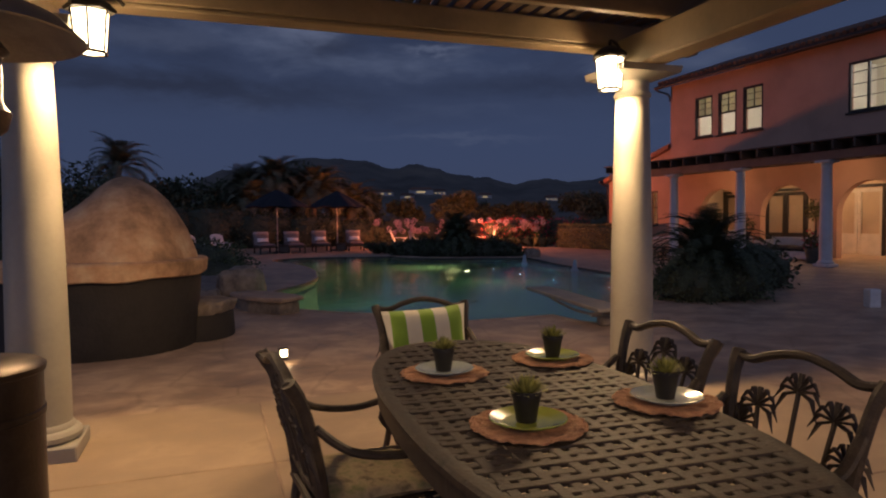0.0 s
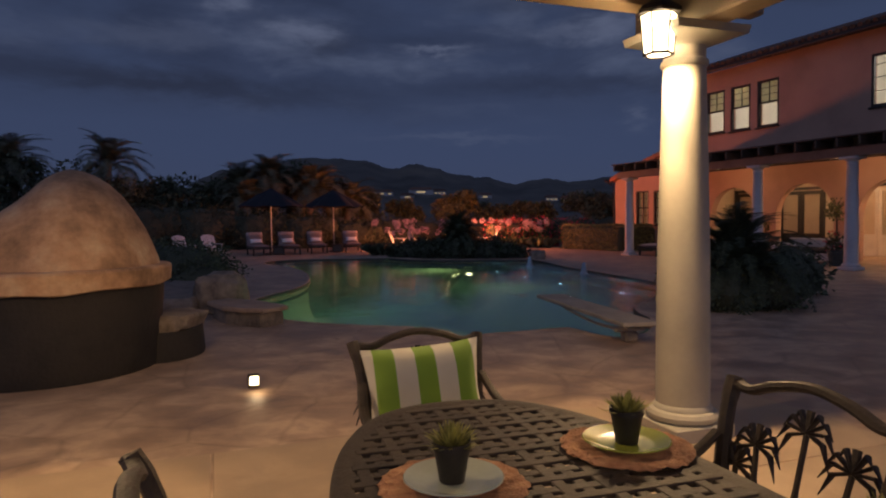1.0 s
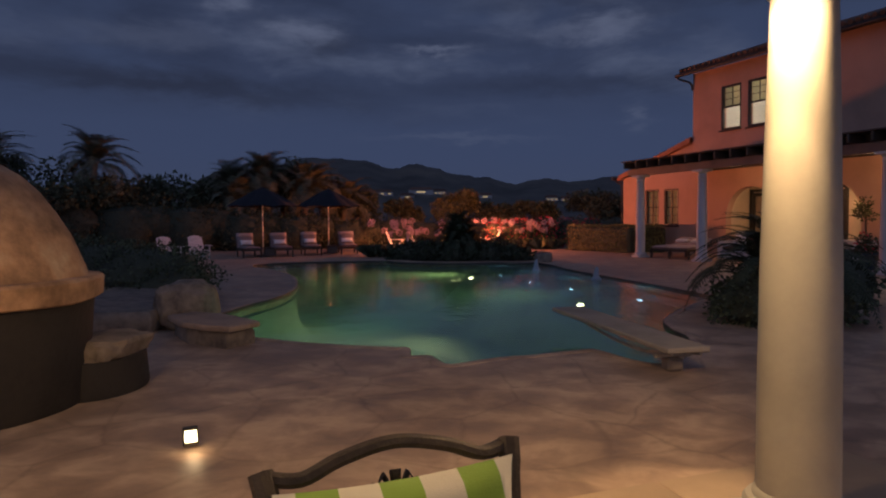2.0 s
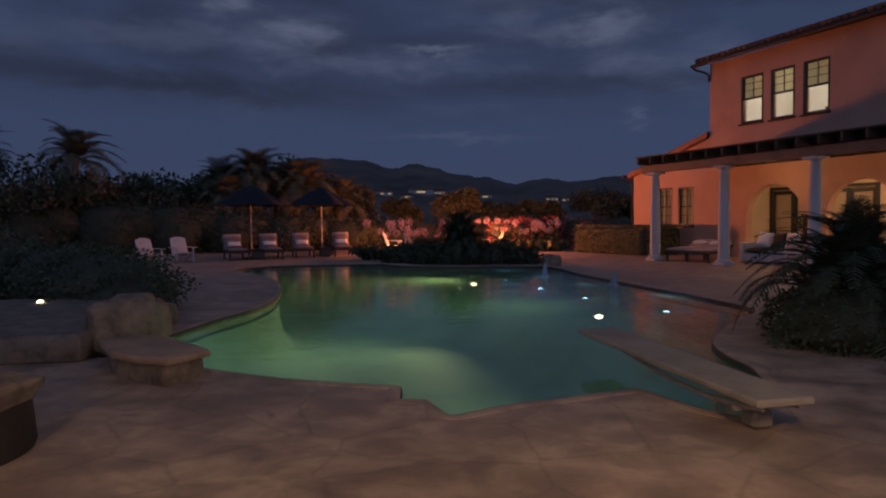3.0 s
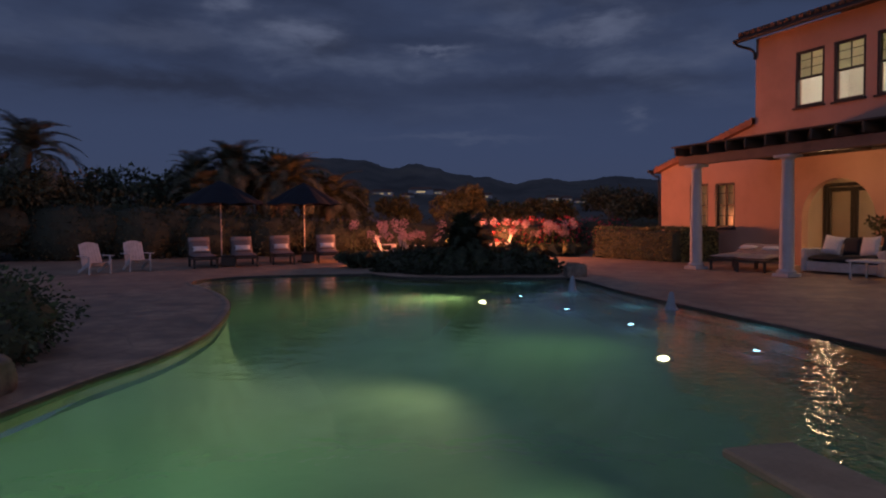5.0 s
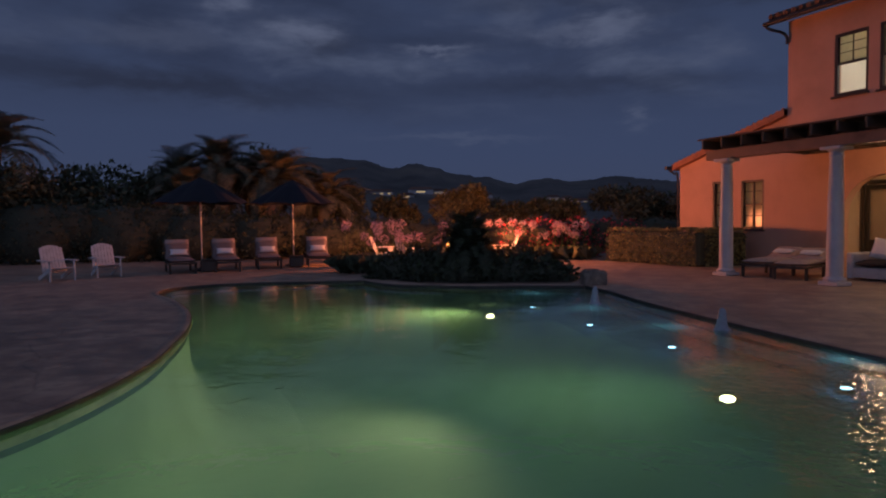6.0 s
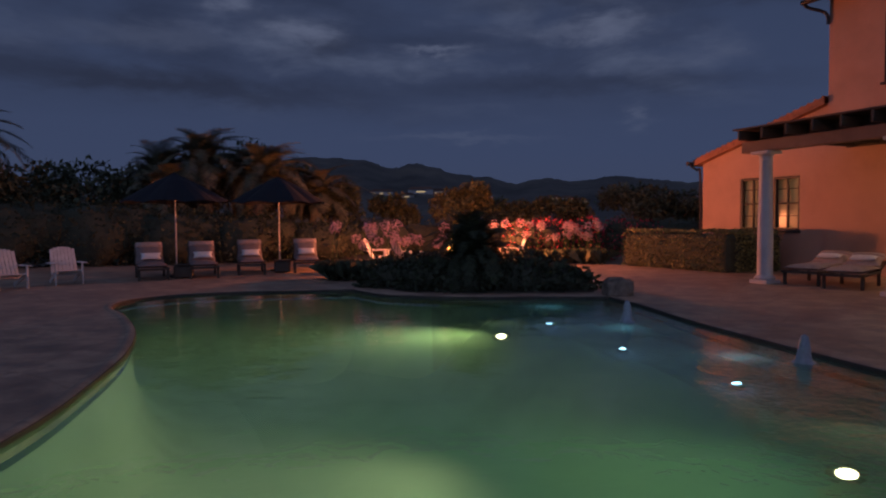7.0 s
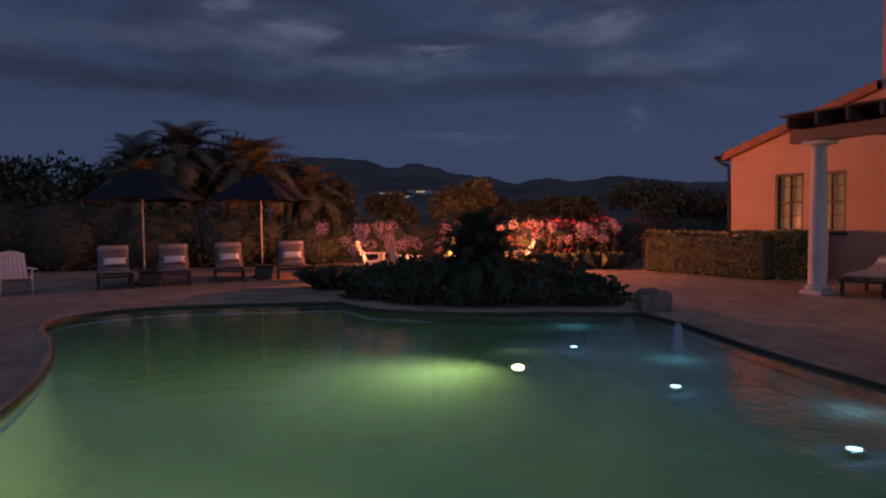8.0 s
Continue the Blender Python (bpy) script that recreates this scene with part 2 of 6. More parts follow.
M = {}
M["deck"] = deck_material("stamped_concrete", False)
M["patio"] = deck_material("patio_concrete", True)
M["earth"] = mat("dark_earth", (0.075, 0.062, 0.044), 0.95, vary=0.4, scale=0.6, bump=0.6, fine=8, colour2=(0.05, 0.055, 0.025))
M["coping"] = mat("coping_stone", (0.32, 0.215, 0.145), 0.6, vary=0.4, scale=3.0, bump=0.3, fine=40)
M["plaster"] = mat("pool_plaster", (0.38, 0.45, 0.41), 0.7, vary=0.2, scale=0.9, bump=0.1, fine=20)
M["shelf"] = mat("shelf_plaster", (0.30, 0.32, 0.30), 0.7, vary=0.35, scale=1.4, bump=0.1, fine=20)
M["waterline"] = mat("dark_waterline", (0.045, 0.038, 0.03), 0.7, vary=0.4, scale=5.0, bump=0.2, fine=40)
M["water"] = clear_sheet("pool_water", (0.84, 0.95, 0.90), 0.05, 1.33, wave=0.30, wave_scale=3.2, distance=0.03, murk=0.36)
M["glass"] = clear_sheet("window_glass", (0.90, 0.92, 0.91), 0.12, 1.12)
M["column"] = mat("painted_column", (0.345, 0.32, 0.265), 0.55, vary=0.14, scale=2.2, bump=0.08, fine=30)
M["hcolumn"] = mat("pale_column", (0.47, 0.46, 0.46), 0.6, vary=0.14, scale=2.2, bump=0.08, fine=30)
M["beam"] = mat("painted_beam", (0.24, 0.175, 0.105), 0.6, vary=0.22, scale=1.6, bump=0.2, fine=24)
M["dark_wood"] = mat("dark_wood", (0.058, 0.040, 0.028), 0.6, vary=0.4, scale=2.0, bump=0.25, fine=30)
M["porch_wood"] = mat("porch_wood", (0.17, 0.105, 0.08), 0.6, vary=0.3, scale=2.0, bump=0.25, fine=30)
M["iron"] = mat("dark_iron", (0.045, 0.036, 0.028), 0.45, metal=0.6, vary=0.4, scale=14, bump=0.3, fine=90)
M["cast"] = mat("cast_bronze", (0.050, 0.037, 0.029), 0.58, metal=0.25, vary=0.45, scale=16, bump=0.35, fine=120, colour2=(0.068, 0.050, 0.037))
M["stucco"] = mat("pink_stucco", (0.50, 0.30, 0.215), 0.9, vary=0.14, scale=0.8, bump=0.35, fine=45)
M["inner"] = mat("inner_plaster", (0.62, 0.49, 0.36), 0.9, vary=0.1, scale=1.2, bump=0.2, fine=45)
M["room"] = mat("room_paint", (0.72, 0.68, 0.60), 0.9, vary=0.06, scale=1.2, bump=0.05)
M["roof"] = mat("clay_roof", (0.14, 0.075, 0.05), 0.85, vary=0.4, scale=4, bump=0.4, fine=30, island=0.35)
M["win_frame"] = mat("window_frame", (0.035, 0.028, 0.024), 0.5, vary=0.3, scale=8, bump=0.1)
M["door"] = mat("white_door", (0.62, 0.58, 0.50), 0.6, vary=0.12, scale=3, bump=0.08)
M["blind"] = mat("window_blind", (0.62, 0.58, 0.46), 0.9, vary=0.15, scale=3, bump=0.1)


def let_through(m, colour, share):
    """Adds light passing through a thin sheet."""
    t = m.node_tree
    thin = add(t, "ShaderNodeBsdfTranslucent")
    thin.inputs["Color"].default_value = (*colour, 1)
    both = add(t, "ShaderNodeMixShader", Fac=share)
    front = [n for n in t.nodes if n.type == "BSDF_PRINCIPLED"][0]
    end = [n for n in t.nodes if n.type == "OUTPUT_MATERIAL"][0]
    t.links.new(front.outputs[0], both.inputs[1])
    t.links.new(thin.outputs[0], both.inputs[2])
    t.links.new(both.outputs[0], end.inputs[0])


let_through(M["blind"], (0.72, 0.68, 0.52), 0.6)
M["oven"] = mat("oven_render", (0.43, 0.248, 0.138), 0.9, vary=0.55, scale=2.6, bump=0.7, fine=20, colour2=(0.56, 0.40, 0.25))
# Near-black because the shadow on the oven base is put into its colour.
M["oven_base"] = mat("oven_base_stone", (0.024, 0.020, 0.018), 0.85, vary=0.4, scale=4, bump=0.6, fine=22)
M["rock"] = mat("boulder_stone", (0.19, 0.148, 0.115), 0.9, vary=0.55, scale=3.4, bump=1.0, fine=14)
M["board"] = mat("board_stone", (0.31, 0.255, 0.195), 0.8, vary=0.25, scale=3, bump=0.4, fine=40)
M["mat"] = mat("woven_mat", (0.48, 0.235, 0.13), 0.9, vary=0.45, scale=26, bump=1.0, fine=120, colour2=(0.62, 0.36, 0.20))
M["plate_g"] = mat("green_glaze", (0.32, 0.36, 0.055), 0.22, vary=0.12, scale=12, bump=0.02, coat=0.4)
M["plate_w"] = mat("pale_glaze", (0.46, 0.50, 0.43), 0.2, vary=0.1, scale=12, bump=0.02, coat=0.5)
M["pot"] = mat("dark_pot", (0.018, 0.016, 0.016), 0.5, vary=0.3, scale=20, bump=0.1)
M["sprout"] = mat("sprout_green", (0.30, 0.30, 0.085), 0.8, vary=0.3, scale=30, bump=0, island=0.5)
M["seat_cloth"] = mat("floral_cushion", (0.44, 0.34, 0.20), 0.9, vary=0.65, scale=17, bump=0.3, fine=160, colour2=(0.22, 0.23, 0.10))
M["stripe"] = striped_cloth()
M["white"] = mat("white_paint", (0.55, 0.53, 0.52), 0.6, vary=0.15, scale=7, bump=0.15)
M["towel"] = mat("white_towel", (0.78, 0.76, 0.74), 0.95, vary=0.08, scale=20, bump=0.4, fine=200)
M["sling"] = mat("lounger_cushion", (0.21, 0.17, 0.165), 0.9, vary=0.2, scale=8, bump=0.2, fine=120)
M["pale_pad"] = mat("pale_cushion", (0.46, 0.36, 0.32), 0.9, vary=0.2, scale=8, bump=0.2, fine=120)
M["charcoal"] = mat("charcoal_cloth", (0.035, 0.033, 0.036), 0.9, vary=0.25, scale=8, bump=0.2, fine=120)
M["canopy"] = mat("navy_canvas", (0.008, 0.010, 0.018), 0.9, vary=0.25, scale=4, bump=0.15)
M["steel"] = mat("brushed_pole", (0.42, 0.38, 0.33), 0.4, metal=0.7, vary=0.2, scale=10, bump=0.05)
M["trunk"] = mat("palm_trunk", (0.12, 0.088, 0.055), 0.95, vary=0.4, scale=7, bump=0.8, fine=30)
M["leaf"] = mat("dark_leaf", (0.085, 0.100, 0.060), 0.85, spec=0.2, vary=0.4, scale=3, bump=0, island=0.6)
M["leaf_y"] = mat("olive_leaf", (0.11, 0.105, 0.036), 0.65, vary=0.4, scale=2, bump=0, island=0.6)
M["frond"] = mat("palm_leaf", (0.11, 0.112, 0.065), 0.55, vary=0.4, scale=2, bump=0, island=0.5)
M["cycad"] = mat("cycad_leaf", (0.050, 0.062, 0.036), 0.75, spec=0.25, vary=0.4, scale=4, bump=0, island=0.4)
# Paler than the other leaves: warm light on the hedge put into the colour.
M["hedge_leaf"] = mat("hedge_leaf", (0.26, 0.235, 0.085), 0.7, vary=0.4, scale=2, bump=0, island=0.6)
# Solid cores behind the leaves: shade inside the bush is put into this colour.
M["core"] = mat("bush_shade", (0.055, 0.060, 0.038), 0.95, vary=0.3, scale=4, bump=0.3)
M["agapanthus"] = mat("pale_bloom", (0.48, 0.35, 0.43), 0.8, vary=0.2, scale=8, bump=0, island=0.4)
let_through(M["agapanthus"], (0.60, 0.38, 0.47), 0.35)
M["bloom"] = mat("crimson_bloom", (0.62, 0.045, 0.085), 0.7, vary=0.25, scale=4, bump=0, island=0.5)
M["stem"] = mat("green_stem", (0.09, 0.13, 0.035), 0.7, vary=0.3, scale=10, bump=0)
M["hill"] = mat("far_hillside", (0.105, 0.098, 0.085), 1.0, vary=0.5, scale=0.012, bump=0, fine=0.09, colour2=(0.15, 0.13, 0.10))
M["far_wall"] = mat("far_house_wall", (0.36, 0.35, 0.34), 0.9, vary=0.1, scale=0.2, bump=0)
M["terracotta"] = mat("terracotta", (0.30, 0.13, 0.07), 0.8, vary=0.3, scale=8, bump=0.3)
M["glazed_pot"] = mat("glazed_pot", (0.03, 0.05, 0.055), 0.3, vary=0.3, scale=9, bump=0.05, coat=0.4)
M["heater"] = mat("heater_bronze", (0.055, 0.040, 0.032), 0.35, metal=0.7, vary=0.3, scale=7, bump=0.1, fine=60)
M["dish"] = mat("heater_dish", (0.36, 0.33, 0.29), 0.45, metal=0.8, vary=0.3, scale=5, bump=0.08)
M["glow_lantern"] = glow("lantern_glow", (1.0, 0.80, 0.50), 9.0)
M["glow_pool"] = glow("pool_lens_glow", (1.0, 0.90, 0.55), 12.0)
M["glow_jet"] = glow("jet_lens_glow", (0.35, 0.72, 1.0), 9.0)
M["glow_step"] = glow("step_light_glow", (1.0, 0.80, 0.48), 7.0)
M["glow_flame"] = glow("flame_glow", (1.0, 0.36, 0.08), 4.0)
M["glow_far"] = glow("far_window_glow", (1.0, 0.74, 0.42), 0.45)
M["foam"] = mat("bubbler_foam", (0.24, 0.26, 0.31), 0.5, vary=0.2, scale=25, bump=0.3)


# ---- mesh helpers ----
class Geo:
    """Collects vertices and faces for one mesh."""

    def __init__(self):
        self.v, self.f = [], []

    def put(self, verts, faces):
        k = len(self.v)
        self.v += [tuple(p) for p in verts]
        self.f += [tuple(i + k for i in f) for f in faces]
        return self

    def box(self, c, size, turn=0.0, bevel=0.006, m=None):
        h = [s / 2 for s in size]
        b = min(bevel, *(x * 0.45 for x in h))
        verts, idx = [], {}
        rot = Matrix.Rotation(radians(turn), 3, "Z")
        for sx in (-1, 1):
            for sy in (-1, 1):
                for sz in (-1, 1):
                    for ax in range(3):
                        p = [sx * (h[0] - b), sy * (h[1] - b), sz * (h[2] - b)]
                        p[ax] = (sx, sy, sz)[ax] * h[ax]
                        idx[sx, sy, sz, ax] = len(verts)
                        q = Vector(p)
                        q = (m @ q) if m is not None else rot @ q + Vector(c)
                        verts.append(q)
        faces = []
        for ax in range(3):
            o = [a for a in range(3) if a != ax]
            for s in (-1, 1):
                ring = []
                for a, b2 in ((-1, -1), (1, -1), (1, 1), (-1, 1)):
                    k = [0, 0, 0]
                    k[ax], k[o[0]], k[o[1]] = s, a, b2
                    ring.append(idx[(*k, ax)])
                faces.append(ring if (s > 0) == (ax != 1) else ring[::-1])
            for a in (-1, 1):
                for b2 in (-1, 1):
                    k0, k1 = [0, 0, 0], [0, 0, 0]
                    k0[ax], k0[o[0]], k0[o[1]] = -1, a, b2
                    k1[ax], k1[o[0]], k1[o[1]] = 1, a, b2
                    faces.append([idx[(*k0, o[0])], idx[(*k1, o[0])], idx[(*k1, o[1])], idx[(*k0, o[1])]])
        for sx in (-1, 1):
            for sy in (-1, 1):
                for sz in (-1, 1):
                    faces.append([idx[sx, sy, sz, a] for a in range(3)])
        return self.put(verts, faces)

    def lathe(self, profile, at=(0, 0, 0), seg=32, squash=(1, 1), caps=True):
        verts, faces = [], []
        for r, z in profile:
            for k in range(seg):
                a = 2 * math.pi * k / seg
                verts.append((at[0] + r * math.cos(a) * squash[0], at[1] + r * math.sin(a) * squash[1], at[2] + z))
        for j in range(len(profile) - 1):
            for k in range(seg):
                a, b = j * seg + k, j * seg + (k + 1) % seg
                faces.append((a, b, b + seg, a + seg))
        if caps:
            faces.append(tuple(range(seg))[::-1])
            faces.append(tuple((len(profile) - 1) * seg + k for k in range(seg)))
        return self.put(verts, faces)

    def tube(self, pts, radius, seg=8, flat=1.0):
        pts = [Vector(p) for p in pts]
        n = len(pts)
        rad = radius if isinstance(radius, (list, tuple)) else [radius] * n
        verts, faces = [], []
        side = None
        for i, p in enumerate(pts):
            d = (pts[min(i + 1, n - 1)] - pts[max(i - 1, 0)]).normalized()
            if side is None:
                side = d.cross(Vector((0, 0, 1)))
                if side.length < 0.05:
                    side = d.cross(Vector((0, 1, 0)))
            side = (side - d * side.dot(d)).normalized()
            up2 = d.cross(side)
            for k in range(seg):
                a = 2 * math.pi * k / seg
                verts.append(p + (side * math.cos(a) + up2 * math.sin(a) * flat) * rad[i])
        for i in range(n - 1):
            for k in range(seg):
                a, b = i * seg + k, i * seg + (k + 1) % seg
                faces.append((a, b, b + seg, a + seg))
        faces.append(tuple(range(seg))[::-1])
        faces.append(tuple((n - 1) * seg + k for k in range(seg)))
        return self.put(verts, faces)

    def mesh(self, name, material, smooth=False):
        me = bpy.data.meshes.new(name)
        me.from_pydata(self.v, [], self.f)
        me.materials.append(material)
        if smooth:
            me.polygons.foreach_set("use_smooth", [True] * len(me.polygons))
        me.update()
        return me


def part(name, geo, material, parent=None, label="", smooth=False, kind=""):
    me = geo if isinstance(geo, bpy.types.Mesh) else geo.mesh(name, material, smooth)
    ob = new(name, me)
    if smooth and not isinstance(geo, bpy.types.Mesh):
        me.set_sharp_from_angle(angle=radians(38))
    ob.parent = parent
    return tagged(ob, label, kind=kind)


def thing(name, m, label, category, group="", kind=""):
    ob = new(name)
    ob.empty_display_size = 0.1
    ob.matrix_world = m
    return tagged(ob, label, category, group, kind)


def smooth_line(pts, steps=6, closed=False):
    pts = [Vector(p) for p in pts]
    n, res = len(pts), []
    for i in range(n if closed else n - 1):
        p0 = pts[(i - 1) % n] if closed or i else pts[0]
        p1, p2 = pts[i], pts[(i + 1) % n]
        p3 = pts[(i + 2) % n] if closed or i + 2 < n else p2
        for k in range(steps):
            t = k / steps
            res.append(0.5 * (2 * p1 + (p2 - p0) * t + (2 * p0 - 5 * p1 + 4 * p2 - p3) * t * t + (3 * p1 - p0 - 3 * p2 + p3) * t ** 3))
    if not closed:
        res.append(pts[-1])
    return res


def holed_sheet(name, outer, holes, material, z=0.0, drop=0.0, to_world=None):
    """A flat sheet with holes; drop gives it thickness. to_world maps (a, b, depth) to a place."""
    bm = bmesh.new()
    for loop in (outer, *holes):
        vs = [bm.verts.new((p[0], p[1], z)) for p in loop]
        for i, v in enumerate(vs):
            bm.edges.new((v, vs[(i + 1) % len(vs)]))
    bmesh.ops.triangle_fill(bm, use_beauty=True, use_dissolve=False, edges=bm.edges[:], normal=(0, 0, 1))
    if drop:
        res = bmesh.ops.extrude_face_region(bm, geom=bm.faces[:])
        bmesh.ops.translate(bm, vec=(0, 0, -drop), verts=[g for g in res["geom"] if isinstance(g, bmesh.types.BMVert)])
    if to_world is not None:
        bm.transform(to_world)
    bmesh.ops.recalc_face_normals(bm, faces=bm.faces[:])
    if not drop and to_world is None:
        bm.normal_update()
        bmesh.ops.reverse_faces(bm, faces=[f for f in bm.faces if f.normal.z < 0])
    me = bpy.data.meshes.new(name)
    bm.to_mesh(me)
    bm.free()
    me.materials.append(material)
    return me


def leaves(count, sampler, size, rng, droop=0.3):
    """Bent leaf quads, placed by sampler() -> (place, outward)."""
    g = Geo()
    for _ in range(count):
        p, o = sampler()
        p, o = Vector(p), Vector(o)
        d = (o + Vector((rng.uniform(-1, 1), rng.uniform(-1, 1), rng.uniform(-1, 1) - droop)) * 0.9).normalized()
        s = d.cross(Vector((rng.uniform(-1, 1), rng.uniform(-1, 1), rng.uniform(-1, 1)))).normalized()
        k = size * rng.uniform(0.6, 1.3)
        g.put([p, p + d * k * 0.5 + s * k * 0.28, p + d * k, p + d * k * 0.5 - s * k * 0.28], [(0, 1, 2, 3)])
    return g


def clumps(rng, blobs, shell=0.72):
    """A sampler over lumpy ellipsoids (centre, radii)."""
    weights = [b[1][0] * b[1][1] + b[1][1] * b[1][2] for b in blobs]

    def pick():
        c, r = rng.choices(blobs, weights)[0]
        d = Vector((rng.gauss(0, 1), rng.gauss(0, 1), rng.gauss(0, 1))).normalized()
        lump = 1 + 0.22 * noise.noise(d * 2.3 + Vector(c))
        k = rng.uniform(shell, 1.0) * lump
        return (c[0] + d.x * r[0] * k, c[1] + d.y * r[1] * k, max(0.02, c[2] + d.z * r[2] * k)), d
    return pick


def blob_core(blobs, shrink=0.8):
    g = Geo()
    for c, r in blobs:
        prof = [(max(0.001, math.sin(math.pi * k / 8)) , -math.cos(math.pi * k / 8)) for k in range(9)]
        verts, faces = [], []
        for rr, zz in prof:
            for j in range(12):
                a = 2 * math.pi * j / 12
                d = Vector((rr * math.cos(a), rr * math.sin(a), zz))
                k = shrink * (1 + 0.22 * noise.noise(d * 2.3 + Vector(c)))
                verts.append((c[0] + d.x * r[0] * k, c[1] + d.y * r[1] * k, max(0.0, c[2] + d.z * r[2] * k)))
        for i in range(8):
            for j in range(12):
                a, b = i * 12 + j, i * 12 + (j + 1) % 12
                faces.append((a, b, b + 12, a + 12))
        g.put(verts, faces)
    return g

# ---- large structure: ground, deck, pool ----
POOL = [
    (-2.16, 9.58), (-1.70, 9.32), (-1.33, 9.16), (-0.90, 9.02), (-0.40, 8.90), (-0.385, 8.50), (-0.165, 8.50), (-0.11, 8.32), (0.03, 8.10), (0.30, 8.26),
    (0.56, 8.40), (0.85, 8.48), (1.20, 8.64), (1.47, 8.74), (1.70, 8.22), (1.98, 8.04), (2.38, 8.46), (2.70, 9.36), (2.72, 9.95), (2.92, 10.75),
    (3.70, 12.0), (4.45, 13.0), (4.30, 14.4), (3.98, 15.9), (3.62, 17.5), (3.28, 19.3), (3.10, 21.0), (2.86, 22.05), (1.60, 22.18), (0.60, 22.20),
    (-0.50, 22.45), (-1.32, 22.88), (-1.88, 23.72), (-3.86, 23.55), (-5.20, 23.08), (-5.80, 22.3), (-5.62, 21.3), (-4.85, 20.2), (-4.05, 18.8), (-3.50, 17.4),
    (-3.15, 16.0), (-2.98, 15.1), (-2.93, 14.2), (-2.99, 13.4), (-3.14, 12.7), (-3.26, 11.7), (-3.30, 11.0), (-3.10, 10.25),
]
SHARP = {(-0.40, 8.90), (-0.165, 8.50), (-0.385, 8.50), (1.47, 8.74), (-1.88, 23.72), (2.86, 22.05), (-2.16, 9.58)}


def pool_line():
    res = []
    n = len(POOL)
    fine_line = smooth_line([(x, y, 0) for x, y in POOL], 5, closed=True)
    for i in range(n):
        if POOL[i] in SHARP or POOL[(i + 1) % n] in SHARP:
            a, b = Vector((*POOL[i], 0)), Vector((*POOL[(i + 1) % n], 0))
            res += [a.lerp(b, k / 5) for k in range(5)]
        else:
            res += fine_line[i * 5:i * 5 + 5]
    return res


EDGE = pool_line()


def inward(i):
    a, b = EDGE[i - 1], EDGE[(i + 1) % len(EDGE)]
    d = (b - a).normalized()
    return Vector((-d.y, d.x, 0))


def offset(dist):
    return [p + inward(i) * dist for i, p in enumerate(EDGE)]


WATER_Z = -0.04
outer_ring = offset(-0.07)
far = 2600
part("ground", holed_sheet("ground", [(-far, -far), (far, -far), (far, far), (-far, far)], [[(-16, -7), (15, -7), (15, 34), (-16, 34)]], M["earth"], z=-0.02), None, None, "dark dry earth and scrub under the dusk sky", kind="structure")["category"] = "ground"
deck = part("pavement", holed_sheet("pavement", [(-16, -7), (15, -7), (15, 34), (-16, 34)], [[(p.x, p.y) for p in outer_ring]], M["deck"], z=0.0), None, None, "stained brown stamped concrete pool deck", kind="structure")
deck["category"] = "pavement"

# coping: a rounded lip all round the pool
g = Geo()
prof = [(-0.07, -0.03), (-0.07, 0.003), (-0.055, 0.008), (-0.03, 0.012), (0.02, 0.010), (0.045, -0.006), (0.045, -0.032), (0.03, -0.05), (0.0, -0.06), (0.0, -0.16)]
n = len(EDGE)
verts = [(EDGE[i] + inward(i) * a) + Vector((0, 0, z)) for i in range(n) for a, z in prof]
k = len(prof)
g.put(verts, [(i * k + j, i * k + j + 1, ((i + 1) % n) * k + j + 1, ((i + 1) % n) * k + j) for i in range(n) for j in range(k - 1)])
tagged(part("coping", g, M["deck"], None, "stamped concrete coping rounded over the pool edge", smooth=True, kind="structure"), category="coping")


# Thin strip added so the shaded lip stays dark despite the pool lamps.
g = Geo()
n = len(EDGE)
g.put([(EDGE[i] + inward(i) * a) + Vector((0, 0, z)) for a, z in ((0.040, 0.002), (0.0485, -0.008), (0.0485, -0.075)) for i in range(n)],
      [(r * n + i, r * n + (i + 1) % n, (r + 1) * n + (i + 1) % n, (r + 1) * n + i) for r in range(2) for i in range(n)])
tagged(part("trim", g, M["waterline"], None, "thin dark strip along the pool's water line", kind="structure"), category="pool rim")


def shelf_x(y):
    """Where the deep pool ends and the shallow shelf begins."""
    return 0.72 + (20.0 - y) * 0.37 if y > 15 else 2.57 - (15 - y) * 0.03


def floor_z(x, y):
    k = min(1, max(0, (x - shelf_x(y)) / 0.10 + 0.5))
    deep = -1.55 - 0.25 * math.sin(min(1, max(0, (y - 9) / 12)) * math.pi)
    return deep * (1 - k) + (-0.34) * k if y > 10.4 or x < 2.2 else deep


def basin():
    """Deep floor, one clean shelf wall, shallow shelf."""
    g = Geo()
    ny, y0, across = 70, 7.75, 46
    for j in range(ny + 1):
        y = y0 + j * 0.24
        edge = shelf_x(y) if y > 10.6 else 2.7
        deep = floor_z(-3.0, y)
        for i in range(across + 1):
            x = -6.4 + (edge + 5.9) * i / 16 if i <= 16 else edge - 0.5 + (5.8 - edge) * (i - 16) / 30
            k = min(1, max(0, (x - edge + 0.45) / 1.5))
            k = k * k * (3 - 2 * k)
            g.v.append((x, y, deep * (1 - k) - 0.36 * k))
    n = across + 1
    g.f = [(j * n + i, j * n + i + 1, (j + 1) * n + i + 1, (j + 1) * n + i) for j in range(ny) for i in range(across)]
    return g


pool = part("pool_floor", basin(), M["plaster"], None, "pale green plastered pool floor with a raised shelf", smooth=True, kind="structure")
pool["category"] = "pool floor"
pool.data.materials.append(M["shelf"])
for p in pool.data.polygons:
    c = p.center
    p.material_index = 1 if c.z > -0.39 else 0
g = Geo()
